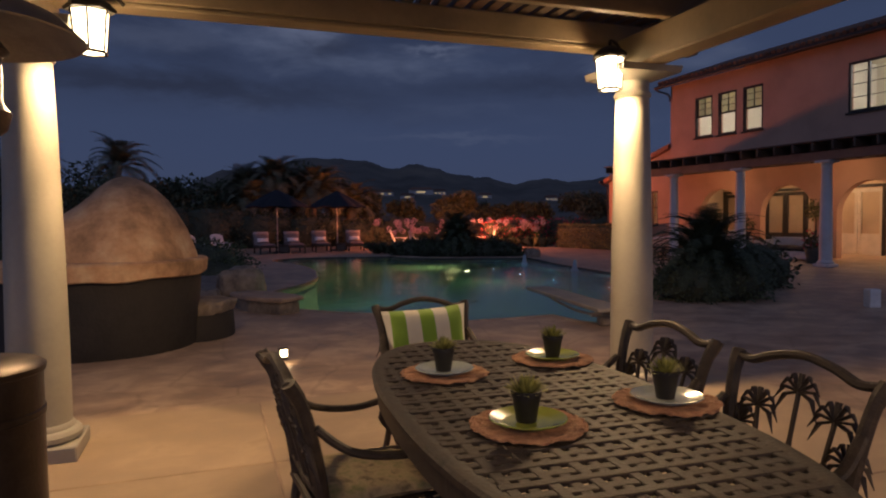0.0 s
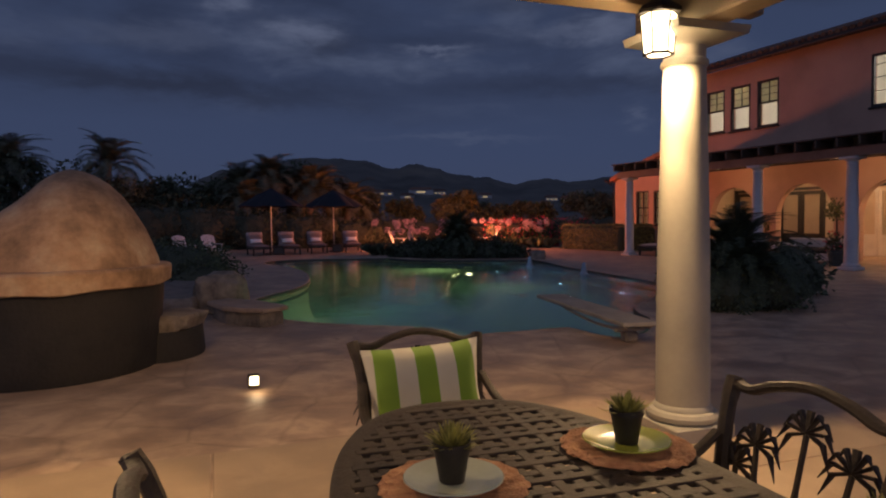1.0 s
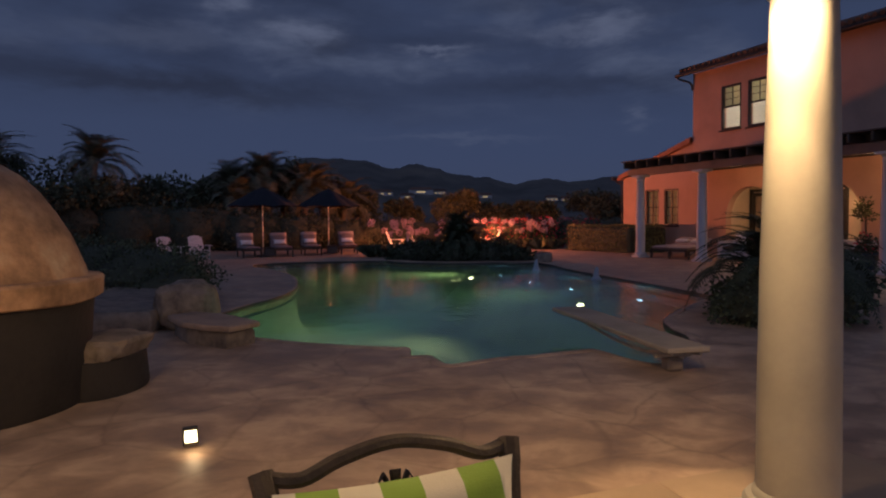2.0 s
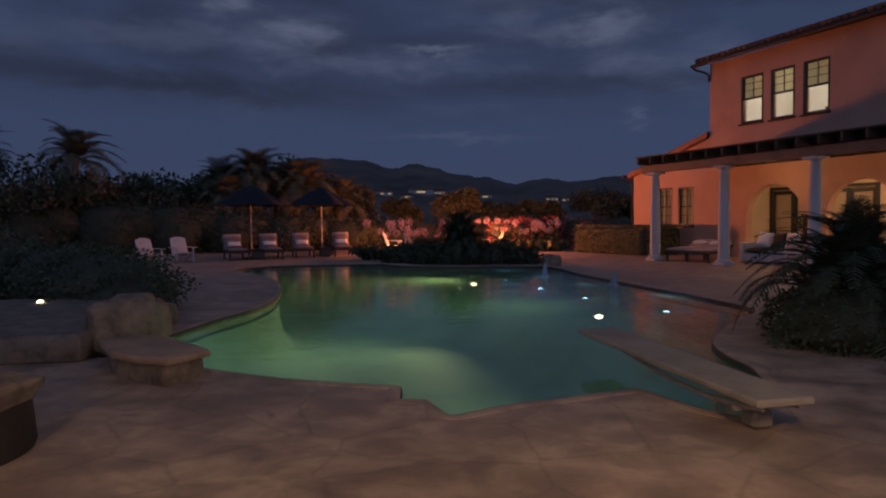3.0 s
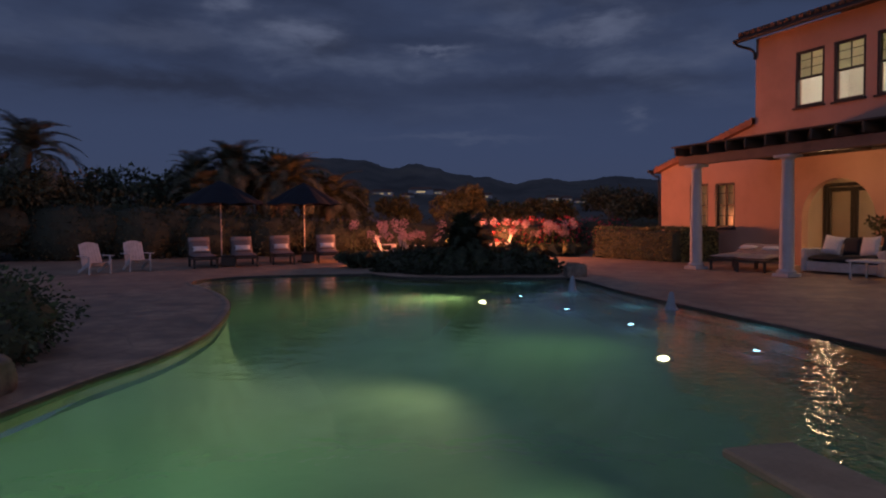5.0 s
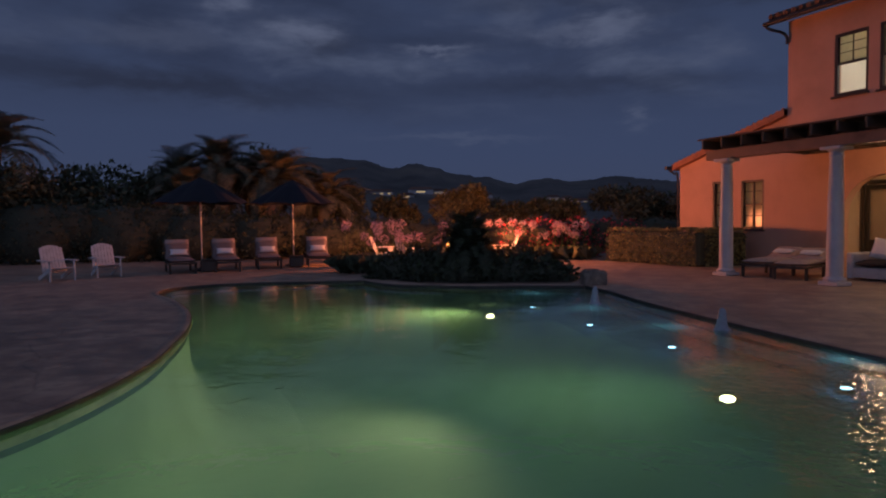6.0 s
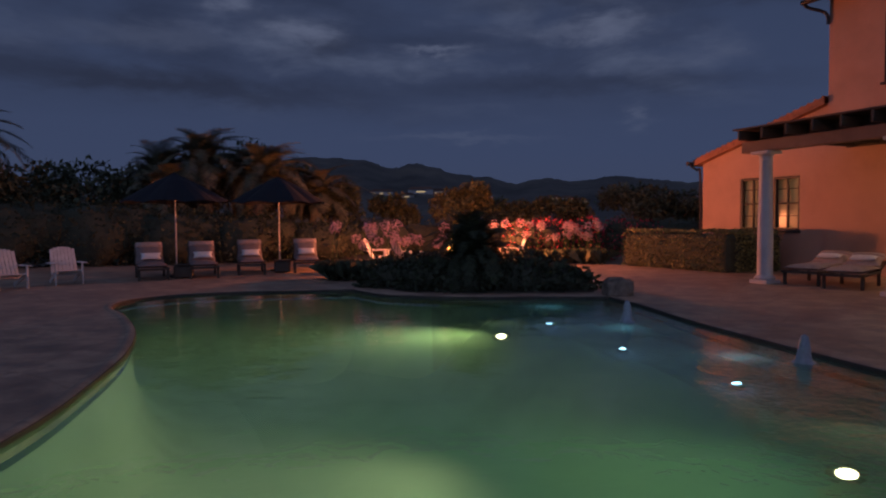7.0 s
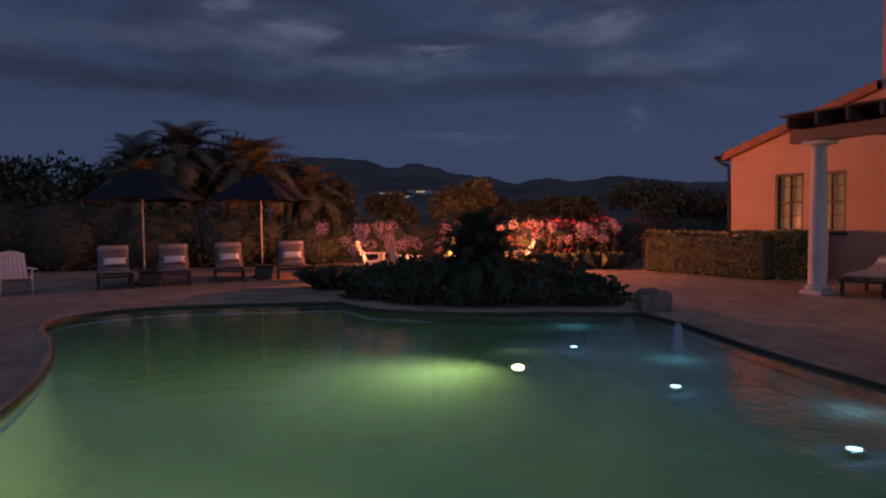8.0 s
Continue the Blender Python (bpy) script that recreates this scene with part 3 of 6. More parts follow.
n = len(EDGE)
COVE = [(0.12, 0), (0.36, 0.02), (0.55, 0.09), (0.70, 0.22), (0.82, 0.42), (0.91, 0.72), (0.965, 1.08), (0.995, 1.5), (1.03, 1.9)]


def cove_share(p):
    """The cove is full along the curved west side and fades at the corners."""
    a, b = min(1, max(0, (-1.2 - p.x) / 1.5)), min(1, max(0, (p.y - 10.2) / 1.5))
    return a * a * (3 - 2 * a) * b * b * (3 - 2 * b)


g.put([(q := p + inward(i) * d * cove_share(p)) + Vector((0, 0, f * floor_z(-3.0, q.y) - (0.3 if f > 1 and cove_share(p) < 0.2 else 0))) for f, d in COVE for i, p in enumerate(EDGE)],
      [(r * n + i, r * n + (i + 1) % n, (r + 1) * n + (i + 1) % n, (r + 1) * n + i) for r in range(len(COVE) - 1) for i in range(n)])
pw = tagged(part("pool_wall", g, M["plaster"], None, "pale green plastered pool wall", smooth=True, kind="structure"), category="pool wall")
pw.data.materials.append(M["shelf"])
for p in pw.data.polygons:
    p.material_index = 1 if p.center.x > shelf_x(p.center.y) - 0.1 and p.center.y > 10 else 0
tagged(part("water", holed_sheet("water", [(p.x, p.y) for p in offset(-0.01)], [], M["water"], z=WATER_Z), None, None, "still clear pool water lit green from below", kind="structure"), category="water")

# far hills
RIDGE = [(-1500, 60), (100, 66), (300, 70), (335, 64), (362, 80), (395, 94), (470, 98), (565, 115), (640, 108), (700, 93), (735, 99), (770, 96), (800, 83), (855, 76), (905, 65), (965, 73), (1000, 67), (1090, 75), (1200, 64), (1500, 60), (3200, 62)]


def ridge(px):
    for (x0, e0), (x1, e1) in zip(RIDGE, RIDGE[1:]):
        if px <= x1:
            k = (px - x0) / (x1 - x0)
            e = e0 + (e1 - e0) * k * k * (3 - 2 * k)
            break
    return e + 1.6 * noise.noise(Vector((px * 0.05, 3.1, 0))) + 1.8 * noise.noise(Vector((px * 0.16, 7.7, 0))) + 1.4 * noise.noise(Vector((px * 0.45, 1.7, 0)))


def hill_height(px, y):
    return max(-1.0, ridge(px) / 1149 * 900 * max(0, (y - 450) / 450) ** 1.2 * (1 + 0.05 * noise.noise(Vector((px * 0.02, y * 0.01, 0)))))


g = Geo()
cols, rows_h = 900, 16
for j in range(rows_h + 1):
    y = 450 + 450 * j / rows_h
    for i in range(cols + 1):
        px = -1500 + 4600 * i / cols
        g.v.append(((px - 784) / 1149 * y, y, hill_height(px, y)))
for i in range(cols + 1):
    px = -1500 + 4600 * i / cols
    g.v.append(((px - 784) / 1149 * 1500, 1500, -2))
g.f = [(j * (cols + 1) + i, j * (cols + 1) + i + 1, (j + 1) * (cols + 1) + i + 1, (j + 1) * (cols + 1) + i) for j in range(rows_h + 1) for i in range(cols)]
tagged(part("backdrop", g, M["hill"], None, "dark rolling hills against the evening sky", smooth=True, kind="structure"), category="hills")


def far_house(px, y, wide, high, lit):
    x = (px - 784) / 1149 * y
    z = hill_height(px, y)
    t = thing("far_house", pose(x, y, z - 1.5), "small pale house on the dark hillside with lit windows", "house", "houses on the hill")
    part("wall", Geo().box((0, 0, high / 2), (wide, 8, high), bevel=0.05), M["far_wall"], t)
    r = Geo()
    w = wide / 2 + 0.6
    r.put([(-w, -5, high), (w, -5, high), (w, 5, high), (-w, 5, high), (-w * 0.7, 0, high + 2.6), (w * 0.7, 0, high + 2.6)], [(0, 1, 5, 4), (2, 3, 4, 5), (1, 2, 5), (3, 0, 4)])
    part("roof", r, M["roof"], t)
    for k in range(lit):
        part("window", Geo().box((wide * ((k + 0.5) / lit - 0.5), -4.06, high * 0.55), (wide / lit * 0.35, 0.1, high * 0.28), bevel=0.01), M["glow_far"], t, "warm lit window")


for spec in ((678, 640, 22, 4, 3), (746, 640, 24, 5, 1), (779, 645, 12, 4, 3), (722, 620, 14, 3, 1), (858, 660, 14, 4, 1), (975, 640, 12, 4, 3), (1000, 645, 10, 4, 2), (1024, 620, 12, 3, 2), (1290, 620, 10, 4, 2)):
    far_house(*spec)

# ---- the house ----
HOUSE = pose(6.586, 24.02, 0, 0, 0, -66.4)
WALL = 3.31


def on_wall(front):
    return Matrix(((1, 0, 0, 0), (0, 0, -1, front), (0, 1, 0, 0), (0, 0, 0, 1)))


house = thing("house", HOUSE, "two-storey pink stucco house with arched ground floor and lit windows", "house")
UPPER = [(0.25, 1.10, 4.33, 5.85), (1.36, 2.20, 4.31, 5.85), (2.47, 3.31, 4.30, 5.85), (6.30, 8.00, 4.37, 5.85), (9.6, 11.2, 4.37, 5.85)]
WING = [(-3.66, -2.88, 1.02, 2.44), (-2.60, -1.82, 1.02, 2.42)]
ARCHES = [1.5, 4.25, 7.0, 9.75]
line = [(-1.05, 0.0)]
for c in ARCHES:
    line.append((c - 1.0, 0.0))
    line += [(c - math.cos(a) * 1.0, 1.32 + math.sin(a) * 1.02) for a in [math.pi * k / 18 for k in range(19)]]
    line.append((c + 1.0, 0.0))
line += [(12.5, 0.0), (12.5, 6.55), (-1.05, 6.55)]
holes = [[(a, c), (b, c), (b, d), (a, d)] for a, b, c, d in UPPER]
part("wall", holed_sheet("wall", line, holes, M["stucco"], drop=0.25, to_world=on_wall(WALL)), None, house)
holes = [[(a, c), (b, c), (b, d), (a, d)] for a, b, c, d in WING]
part("wall", holed_sheet("wall", [(-5.02, 0), (-1.06, 0), (-1.06, 4.12), (-5.02, 3.02)], holes, M["stucco"], drop=0.25, to_world=on_wall(WALL + 0.06)), None, house, "low wing wall of pink stucco")
# end, back and inner walls
g = Geo()
for at, size in (((-0.93, 7.3, 3.27), (0.24, 7.4, 6.54)), ((12.38, 7.3, 3.27), (0.24, 7.4, 6.54)), ((5.7, 11.1, 3.27), (13.5, 0.24, 6.54)), ((-4.9, 6.9, 1.5), (0.24, 6.4, 3.0)), ((-3.0, 10.2, 1.5), (3.9, 0.24, 3.0))):
    part("wall", Geo().box(at, size), M["stucco"], house)
for at, size in (((5.7, 5.9, 1.4), (13.2, 0.16, 2.8)), ((5.7, 4.75, 2.88), (13.2, 2.3, 0.16)), ((-0.75, 4.7, 1.4), (0.12, 2.2, 2.8))):
    part("loggia_wall", Geo().box(at, size), M["inner"], house, "cream plaster inside the arched loggia")
for at, size in (((5.7, 6.9, 5.0), (13.2, 0.12, 3.0)), ((5.7, 5.2, 6.48), (13.2, 3.3, 0.1)), ((5.7, 5.2, 3.6), (13.2, 3.3, 0.1)), ((4.8, 5.2, 5.0), (0.12, 3.3, 2.9)), ((-0.7, 5.2, 5.0), (0.1, 3.3, 2.9))):
    part("room_wall", Geo().box(at, size), M["room"], house, "pale painted wall of a lit upper room")


for at, size in (((0.9, 6.80, 4.75), (0.5, 0.05, 0.6)), ((2.9, 6.80, 4.9), (0.6, 0.05, 0.45))):
    part("wall_picture", Geo().box(at, size, bevel=0.01), M["win_frame"], house, "dark framed picture on the room wall")
for at, size in (((2.75, 4.3, 4.42), (0.34, 0.06, 0.50)), ((0.55, 4.4, 4.35), (0.5, 0.08, 0.40))):
    part("chair_back", Geo().box(at, size, bevel=0.03), M["porch_wood"], house, "wooden chair back inside the lit room")


def slab_roof(g, s0, s1, low, high, thick=0.14):
    (y0, z0), (y1, z1) = low, high
    g.put([(s0, y0, z0), (s1, y0, z0), (s1, y1, z1), (s0, y1, z1), (s0, y0, z0 + thick), (s1, y0, z0 + thick), (s1, y1, z1 + thick), (s0, y1, z1 + thick)], [(3, 2, 1, 0), (4, 5, 6, 7), (0, 1, 5, 4), (1, 2, 6, 5), (2, 3, 7, 6), (3, 0, 4, 7)])


g = Geo()
slab_roof(g, -1.35, 12.9, (2.93, 6.50), (7.3, 7.9))
slab_roof(g, -1.35, 12.9, (11.7, 6.50), (7.3, 7.9))
main_roof = part("roof", g, M["dark_wood"], house, "low clay tile roof with dark eaves")
g = Geo()
for k in range(64):
    s = -1.25 + k * 0.22
    g.tube([(s, 2.88, 6.66), (s, 4.4, 7.14), (s, 7.2, 8.04)], 0.075, 8)
part("roof_tile", g, M["roof"], main_roof, "rows of clay barrel tiles", kind="stuff")
part("gutter", Geo().tube([(-1.42, 2.84, 6.50), (6, 2.84, 6.50), (12.9, 2.84, 6.50)], 0.065, 10), M["win_frame"], house, "dark gutter along the eaves")
part("downpipe", Geo().tube(smooth_line([(-1.38, 2.86, 6.46), (-1.34, 2.95, 6.38), (-1.14, 3.20, 6.26), (-1.06, 3.26, 6.12), (-1.06, 3.27, 5.95)], 4), 0.04, 8), M["win_frame"], house, "dark downpipe at the corner")
g = Geo()
g.put([(-5.22, 3.18, 2.90), (-1.06, 3.18, 4.06), (-1.06, 3.18, 4.24), (-5.22, 3.18, 3.08), (-5.22, 10.4, 2.90), (-1.06, 10.4, 4.06), (-1.06, 10.4, 4.24), (-5.22, 10.4, 3.08)], [(0, 1, 2, 3), (7, 6, 5, 4), (3, 2, 6, 7), (4, 5, 1, 0), (0, 3, 7, 4)])
wing_roof = part("roof", g, M["terracotta"], house, "sloping red tile roof of the low wing")
g = Geo()
for k in range(22):
    s = -5.18 + k * 0.19
    g.tube([(s, 3.3, 3.12 + k * 0.19 * 0.279), (s, 3.6, 3.12 + k * 0.19 * 0.279), (s, 10.3, 3.12 + k * 0.19 * 0.279)], 0.055, 8)
part("roof_tile", g, M["terracotta"], wing_roof, "clay edge tiles", kind="stuff")
part("gutter", Geo().tube([(-5.26, 3.0, 2.98), (-5.26, 10, 2.98)], 0.06, 10), M["win_frame"], house, "dark gutter along the wing eaves")
part("downpipe", Geo().tube(smooth_line([(-5.24, 3.1, 2.92), (-5.14, 3.25, 2.78), (-5.08, 3.33, 2.6), (-5.06, 3.34, 0.0)], 4), 0.035, 8), M["win_frame"], house, "dark downpipe at the wing corner")


def window(s0, s1, z0, z1, front, style, label):
    """A dark-framed window set in the wall, with sashes, glazing bars and glass."""
    w = thing("window", Matrix.Identity(4), label, "window")
    w.parent = house
    del w["category"]
    y = front + 0.06
    sc, zc, wd, hg = (s0 + s1) / 2, (z0 + z1) / 2, s1 - s0, z1 - z0
    f = Geo()
    t = 0.07
    f.box((s0 + t / 2, y, zc), (t, 0.10, hg)).box((s1 - t / 2, y, zc), (t, 0.10, hg))
    f.box((sc, y, z0 + t / 2), (wd - 2 * t, 0.10, t)).box((sc, y, z1 - t / 2), (wd - 2 * t, 0.10, t))
    part("frame", f, M["win_frame"], w)
    s = Geo().box((sc, front - 0.02, z0 - 0.03), (wd + 0.08, 0.12, 0.05))
    part("sill", s, M["win_frame"], w)
    b = Geo()
    if style == "hung":
        zm = z0 + hg * 0.52
        b.box((sc, y + 0.01, zm), (wd - 2 * t, 0.07, 0.06)).box((sc, y + 0.015, (zm + z1) / 2), (0.03, 0.03, z1 - zm - t))
        for q in (0.36, 0.66):
            b.box((sc, y + 0.015, zm + (z1 - zm) * q), (wd - 2 * t, 0.02, 0.018))
    elif style == "casement":
        b.box((sc, y + 0.01, zc), (0.05, 0.06, hg - 2 * t)).box((sc, y + 0.01, zc), (wd - 2 * t, 0.06, 0.05))
        for q in (0.27, 0.77):
            b.box((sc, y + 0.015, z0 + hg * q), (wd - 2 * t, 0.02, 0.022))
    else:
        for q in (0.34, 0.68):
            b.box((s0 + wd * q, y + 0.01, zc), (0.07, 0.07, hg - 2 * t))
        for q in (0.30, 0.56, 0.80):
            b.box((sc, y + 0.015, z0 + hg * q), (wd - 2 * t, 0.02, 0.02))
    part("glazing_bar", b, M["win_frame"], w)
    pane = part("pane", Geo().put([(s0 + t, y + 0.03, z0 + t), (s1 - t, y + 0.03, z0 + t), (s1 - t, y + 0.03, z1 - t), (s0 + t, y + 0.03, z1 - t)], [(0, 1, 2, 3)]), M["glass"], w)
    pane.visible_shadow = False
    return w


for s0, s1, z0, z1 in UPPER[:3]:
    w = window(s0, s1, z0, z1, WALL, "hung", "lit sash window with a dark frame and a half-drawn blind")
    part("blind", Geo().box(((s0 + s1) / 2, WALL + 0.20, z1 - 0.36), (s1 - s0 - 0.02, 0.015, 0.70)), M["blind"], w, "half-drawn cream blind")
for s0, s1, z0, z1 in UPPER[3:]:
    window(s0, s1, z0, z1, WALL, "wide", "wide lit window with dark glazing bars")
for s0, s1, z0, z1 in WING:
    w = window(s0, s1, z0, z1, WALL + 0.06, "casement", "dark-framed window with a drawn cream blind")
    part("blind", Geo().box(((s0 + s1) / 2, WALL + 0.22, (z0 + z1) / 2), (s1 - s0 - 0.02, 0.02, z1 - z0 - 0.02)), M["blind"], w, "cream blind lit from inside")
for c in (0.55, 2.5, 5.25, 8.0):
    d = thing("door", Matrix.Identity(4), "tall glazed door in the loggia wall", "door")
    d.parent = house
    del d["category"]
    for k in (-1, 1):
        f = Geo()
        x = c - 0.25 + k * 0.42
        f.box((x - 0.36, 5.79, 1.1), (0.1, 0.06, 2.2)).box((x + 0.36, 5.79, 1.1), (0.1, 0.06, 2.2)).box((x, 5.79, 2.14), (0.62, 0.06, 0.12)).box((x, 5.79, 0.35), (0.62, 0.05, 0.7))
        part("door_leaf", f, M["door"] if c > 3 else M["win_frame"], d)
        part("pane", Geo().put([(x - 0.31, 5.785, 0.7), (x + 0.31, 5.785, 0.7), (x + 0.31, 5.785, 2.08), (x - 0.31, 5.785, 2.08)], [(0, 1, 2, 3)]), M["glass"], d)
    fr = Geo().box((c - 1.12, 5.78, 1.14), (0.1, 0.1, 2.28)).box((c + 0.62, 5.78, 1.14), (0.1, 0.1, 2.28)).box((c - 0.25, 5.78, 2.29), (1.84, 0.1, 0.1))
    part("door_frame", fr, M["win_frame"], d, "dark door frame")


def in_house(p):
    return tuple(HOUSE @ Vector(p))


for s, p in ((1.4, 20), (4.2, 44), (7.1, 58), (9.8, 38)):
    lamp("loggia_lamp", "POINT", in_house((s, 4.5, 2.55)), p, (1.0, 0.64, 0.35), size=0.09)
lamp("wing_lamp", "POINT", in_house((-2.75, 5.6, 2.0)), 26, (1.0, 0.78, 0.45), size=0.15)
# Unseen ceiling lamps, added to brighten the sofas, loungers and arch wall.
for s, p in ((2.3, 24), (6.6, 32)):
    lamp("portico_fill", "POINT", in_house((s, 1.9, 2.55)), p, (1.0, 0.58, 0.30), size=0.15)
lamp("room_lamp", "POINT", in_house((1.6, 5.3, 6.1)), 78, (1.0, 0.92, 0.84), size=0.15)
lamp("room_lamp", "POINT", in_house((8.2, 5.3, 6.1)), 110, (0.95, 0.92, 0.86), size=0.15)

# ---- portico of the house ----
portico = thing("portico", HOUSE, "dark timber portico roof on pale round columns beside the house", "portico")
col_geo = Geo().box((0, 0, 0.04), (0.42, 0.42, 0.08), bevel=0.012)
col_geo.lathe([(0.19, 0.08), (0.205, 0.10), (0.205, 0.13), (0.175, 0.155), (0.155, 0.18), (0.153, 0.9), (0.140, 1.7), (0.122, 2.50), (0.136, 2.52), (0.136, 2.545), (0.122, 2.56), (0.124, 2.61), (0.175, 2.66)], seg=28)
col_geo.box((0, 0, 2.69), (0.42, 0.42, 0.06), bevel=0.01)
col_mesh = col_geo.mesh("column", M["hcolumn"], True)
col_mesh.set_sharp_from_angle(angle=radians(38))
for k in range(5):
    c = part("column", col_mesh, None, portico)
    c.location = (2.685 * k, 0, 0)
# Lighter wood than the rafters: firelight on the beam put into its colour.
part("beam", Geo().box((5.6, -0.02, 2.835), (12.2, 0.24, 0.23), bevel=0.01), M["porch_wood"], portico, "heavy brown front beam")
part("fascia", Geo().box((5.6, 0.16, 3.06), (12.2, 0.05, 0.215), bevel=0.008), M["dark_wood"], portico, "dark board between the rafters")
part("ledger", Geo().box((5.6, 3.22, 3.06), (12.2, 0.12, 0.2), bevel=0.01), M["dark_wood"], portico)
raf = Geo().box((0, 1.35, 3.06), (0.055, 3.6, 0.20), bevel=0.01).mesh("rafter", M["dark_wood"])
for k in range(23):
    r = part("rafter", raf, None, portico)
    r.location = (-0.30 + k * 0.55, 0, 0)
plank = Geo().box((5.65, 0, 3.195), (12.3, 0.168, 0.035), bevel=0.004).mesh("plank", M["dark_wood"])
for k in range(21):
    r = part("plank", plank, None, portico)
    r.location = (0, -0.32 + k * 0.175, 0)

# ---- the pergola ----
PERGOLA = pose(-2.27, 3.61, 0, 0, 0, 19.5)
SPAN, BACK = 3.93, -5.4
pergola = thing("pergola", PERGOLA, "cream pergola with round columns and lattice timber roof", "pergola")
g = Geo().box((0, 0, 0.045), (0.42, 0.42, 0.09), bevel=0.008)
g.lathe([(0.185, 0.09), (0.205, 0.105), (0.208, 0.13), (0.195, 0.15), (0.172, 0.158), (0.170, 0.175), (0.158, 0.19), (0.156, 0.6), (0.150, 1.1), (0.136, 1.7), (0.122, 2.19), (0.134, 2.20), (0.138, 2.215), (0.134, 2.23), (0.121, 2.24), (0.121, 2.31), (0.15, 2.325)], seg=40)
g.put([(sx * r, sy * r, z) for z, r in ((2.32, 0.15), (2.355, 0.245), (2.40, 0.255)) for sx, sy in ((-1, -1), (1, -1), (1, 1), (-1, 1))], [(3, 2, 1, 0), (0, 1, 5, 4), (1, 2, 6, 5), (2, 3, 7, 6), (3, 0, 4, 7), (4, 5, 9, 8), (5, 6, 10, 9), (6, 7, 11, 10), (7, 4, 8, 11), (8, 9, 10, 11)])
pc = g.mesh("column", M["column"], True)
pc.set_sharp_from_angle(angle=radians(35))
for x in (0, SPAN):
    for y in (0, BACK):
        c = part("column", pc, None, pergola)
        c.location = (x, y, 0)
for x in (0, SPAN):
    part("side_beam", Geo().box((x, BACK / 2 + 0.0, 2.515), (0.20, -BACK + 0.7, 0.23), bevel=0.012), M["beam"], pergola)
fb = Geo().box((SPAN / 2, 0.10, 2.665), (SPAN + 1.3, 0.13, 0.17), bevel=0.012)
fb.box((SPAN / 2, 0.115, 2.565), (SPAN - 0.2, 0.16, 0.028), bevel=0.008)
part("front_beam", fb, M["beam"], pergola, "moulded front beam")
joist = Geo().box((SPAN / 2, 0, 2.70), (SPAN + 0.9, 0.07, 0.14), bevel=0.008).mesh("joist", M["beam"])
for k in range(10):
    j = part("joist", joist, None, pergola)
    j.location = (0, -0.52 - k * 0.56, 0)
slat = Geo().box((0, BACK / 2, 2.793), (0.085, -BACK + 1.0, 0.045), bevel=0.006).mesh("slat", M["dark_wood"])
for k in range(38):
    j = part("slat", slat, None, pergola)
    j.location = (-0.35 + k * 0.122, 0, 0)


def lantern(at):
    t = thing("lantern", pose(*at, 0, 0, 19.4), "black iron wall lantern with glowing frosted panes, lit", "lantern", "pergola lanterns")
    rb, rt, h = 0.080, 0.100, 0.225
    for k in range(6):
        a = math.pi / 3 * k + math.pi / 6
        part("bar", Geo().tube([(rb * math.cos(a), rb * math.sin(a), 0), (rt * math.cos(a), rt * math.sin(a), h)], 0.006, 6), M["iron"], t)
    for r, z in ((rb, 0.0), (rt, h)):
        ring = [(r * math.cos(math.pi / 3 * k + math.pi / 6), r * math.sin(math.pi / 3 * k + math.pi / 6), z) for k in range(7)]
        part("ring", Geo().tube(ring, 0.009, 6), M["iron"], t)
    part("cap", Geo().lathe([(0.128, h - 0.004), (0.135, h + 0.012), (0.10, h + 0.045), (0.05, h + 0.075), (0.02, h + 0.085)], seg=6), M["iron"], t)
    part("bracket", Geo().tube(smooth_line([(0, 0, h + 0.08), (0.02, 0.02, h + 0.13), (0.10, 0.06, h + 0.12), (0.16, 0.09, h + 0.07)], 4), 0.012, 8), M["iron"], t)
    for k in range(6):
        a0, a1 = math.pi / 3 * k + math.pi / 6, math.pi / 3 * (k + 1) + math.pi / 6
        q = 0.985
        p = part("pane", Geo().put([(rb * q * math.cos(a0), rb * q * math.sin(a0), 0.004), (rb * q * math.cos(a1), rb * q * math.sin(a1), 0.004), (rt * q * math.cos(a1), rt * q * math.sin(a1), h - 0.004), (rt * q * math.cos(a0), rt * q * math.sin(a0), h - 0.004)], [(0, 1, 2, 3)]), M["glow_lantern"], t, "glowing frosted pane")
        p.visible_shadow = False
    b = part("bottom_pane", Geo().lathe([(0.072, 0.0), (0.072, 0.004)], seg=24), M["glow_lantern"], t, "glowing round bottom pane")
    b.visible_shadow = False
    return t


# The last two hang out of view and are only additions for their light.
for p in (LANTERN_R, LANTERN_L, *LANTERN_UNSEEN):
    lantern(p)

# patio slabs under the pergola, with open joints
slab_mesh = Geo().box((0, 0, -0.012), (1.242, 1.242, 0.034), bevel=0.006).mesh("slab", M["patio"])
patio = thing("patio", PERGOLA, "pale concrete patio slabs with narrow joints", "patio", kind="structure")
for i in range(5):
    for j in range(6):
        s = part("slab", slab_mesh, None, patio)
        s.location = (-0.65 + i * 1.25, 0.02 - j * 1.25, 0)

# ---- dining set ----
TABLE_TURN = 17.0
table = thing("dining_table", pose(0.30, 2.05, 0, 0, 0, TABLE_TURN), "oval cast metal dining table with an open lattice top", "table")
A, B, TOP = 0.467, 1.077, 0.715


def oval(k, grow=0.0):
    a = 2 * math.pi * k
    c, s = math.cos(a), math.sin(a)
    return (A + grow) * math.copysign(abs(c) ** 0.8, c), (B + grow) * math.copysign(abs(s) ** 0.8, s)


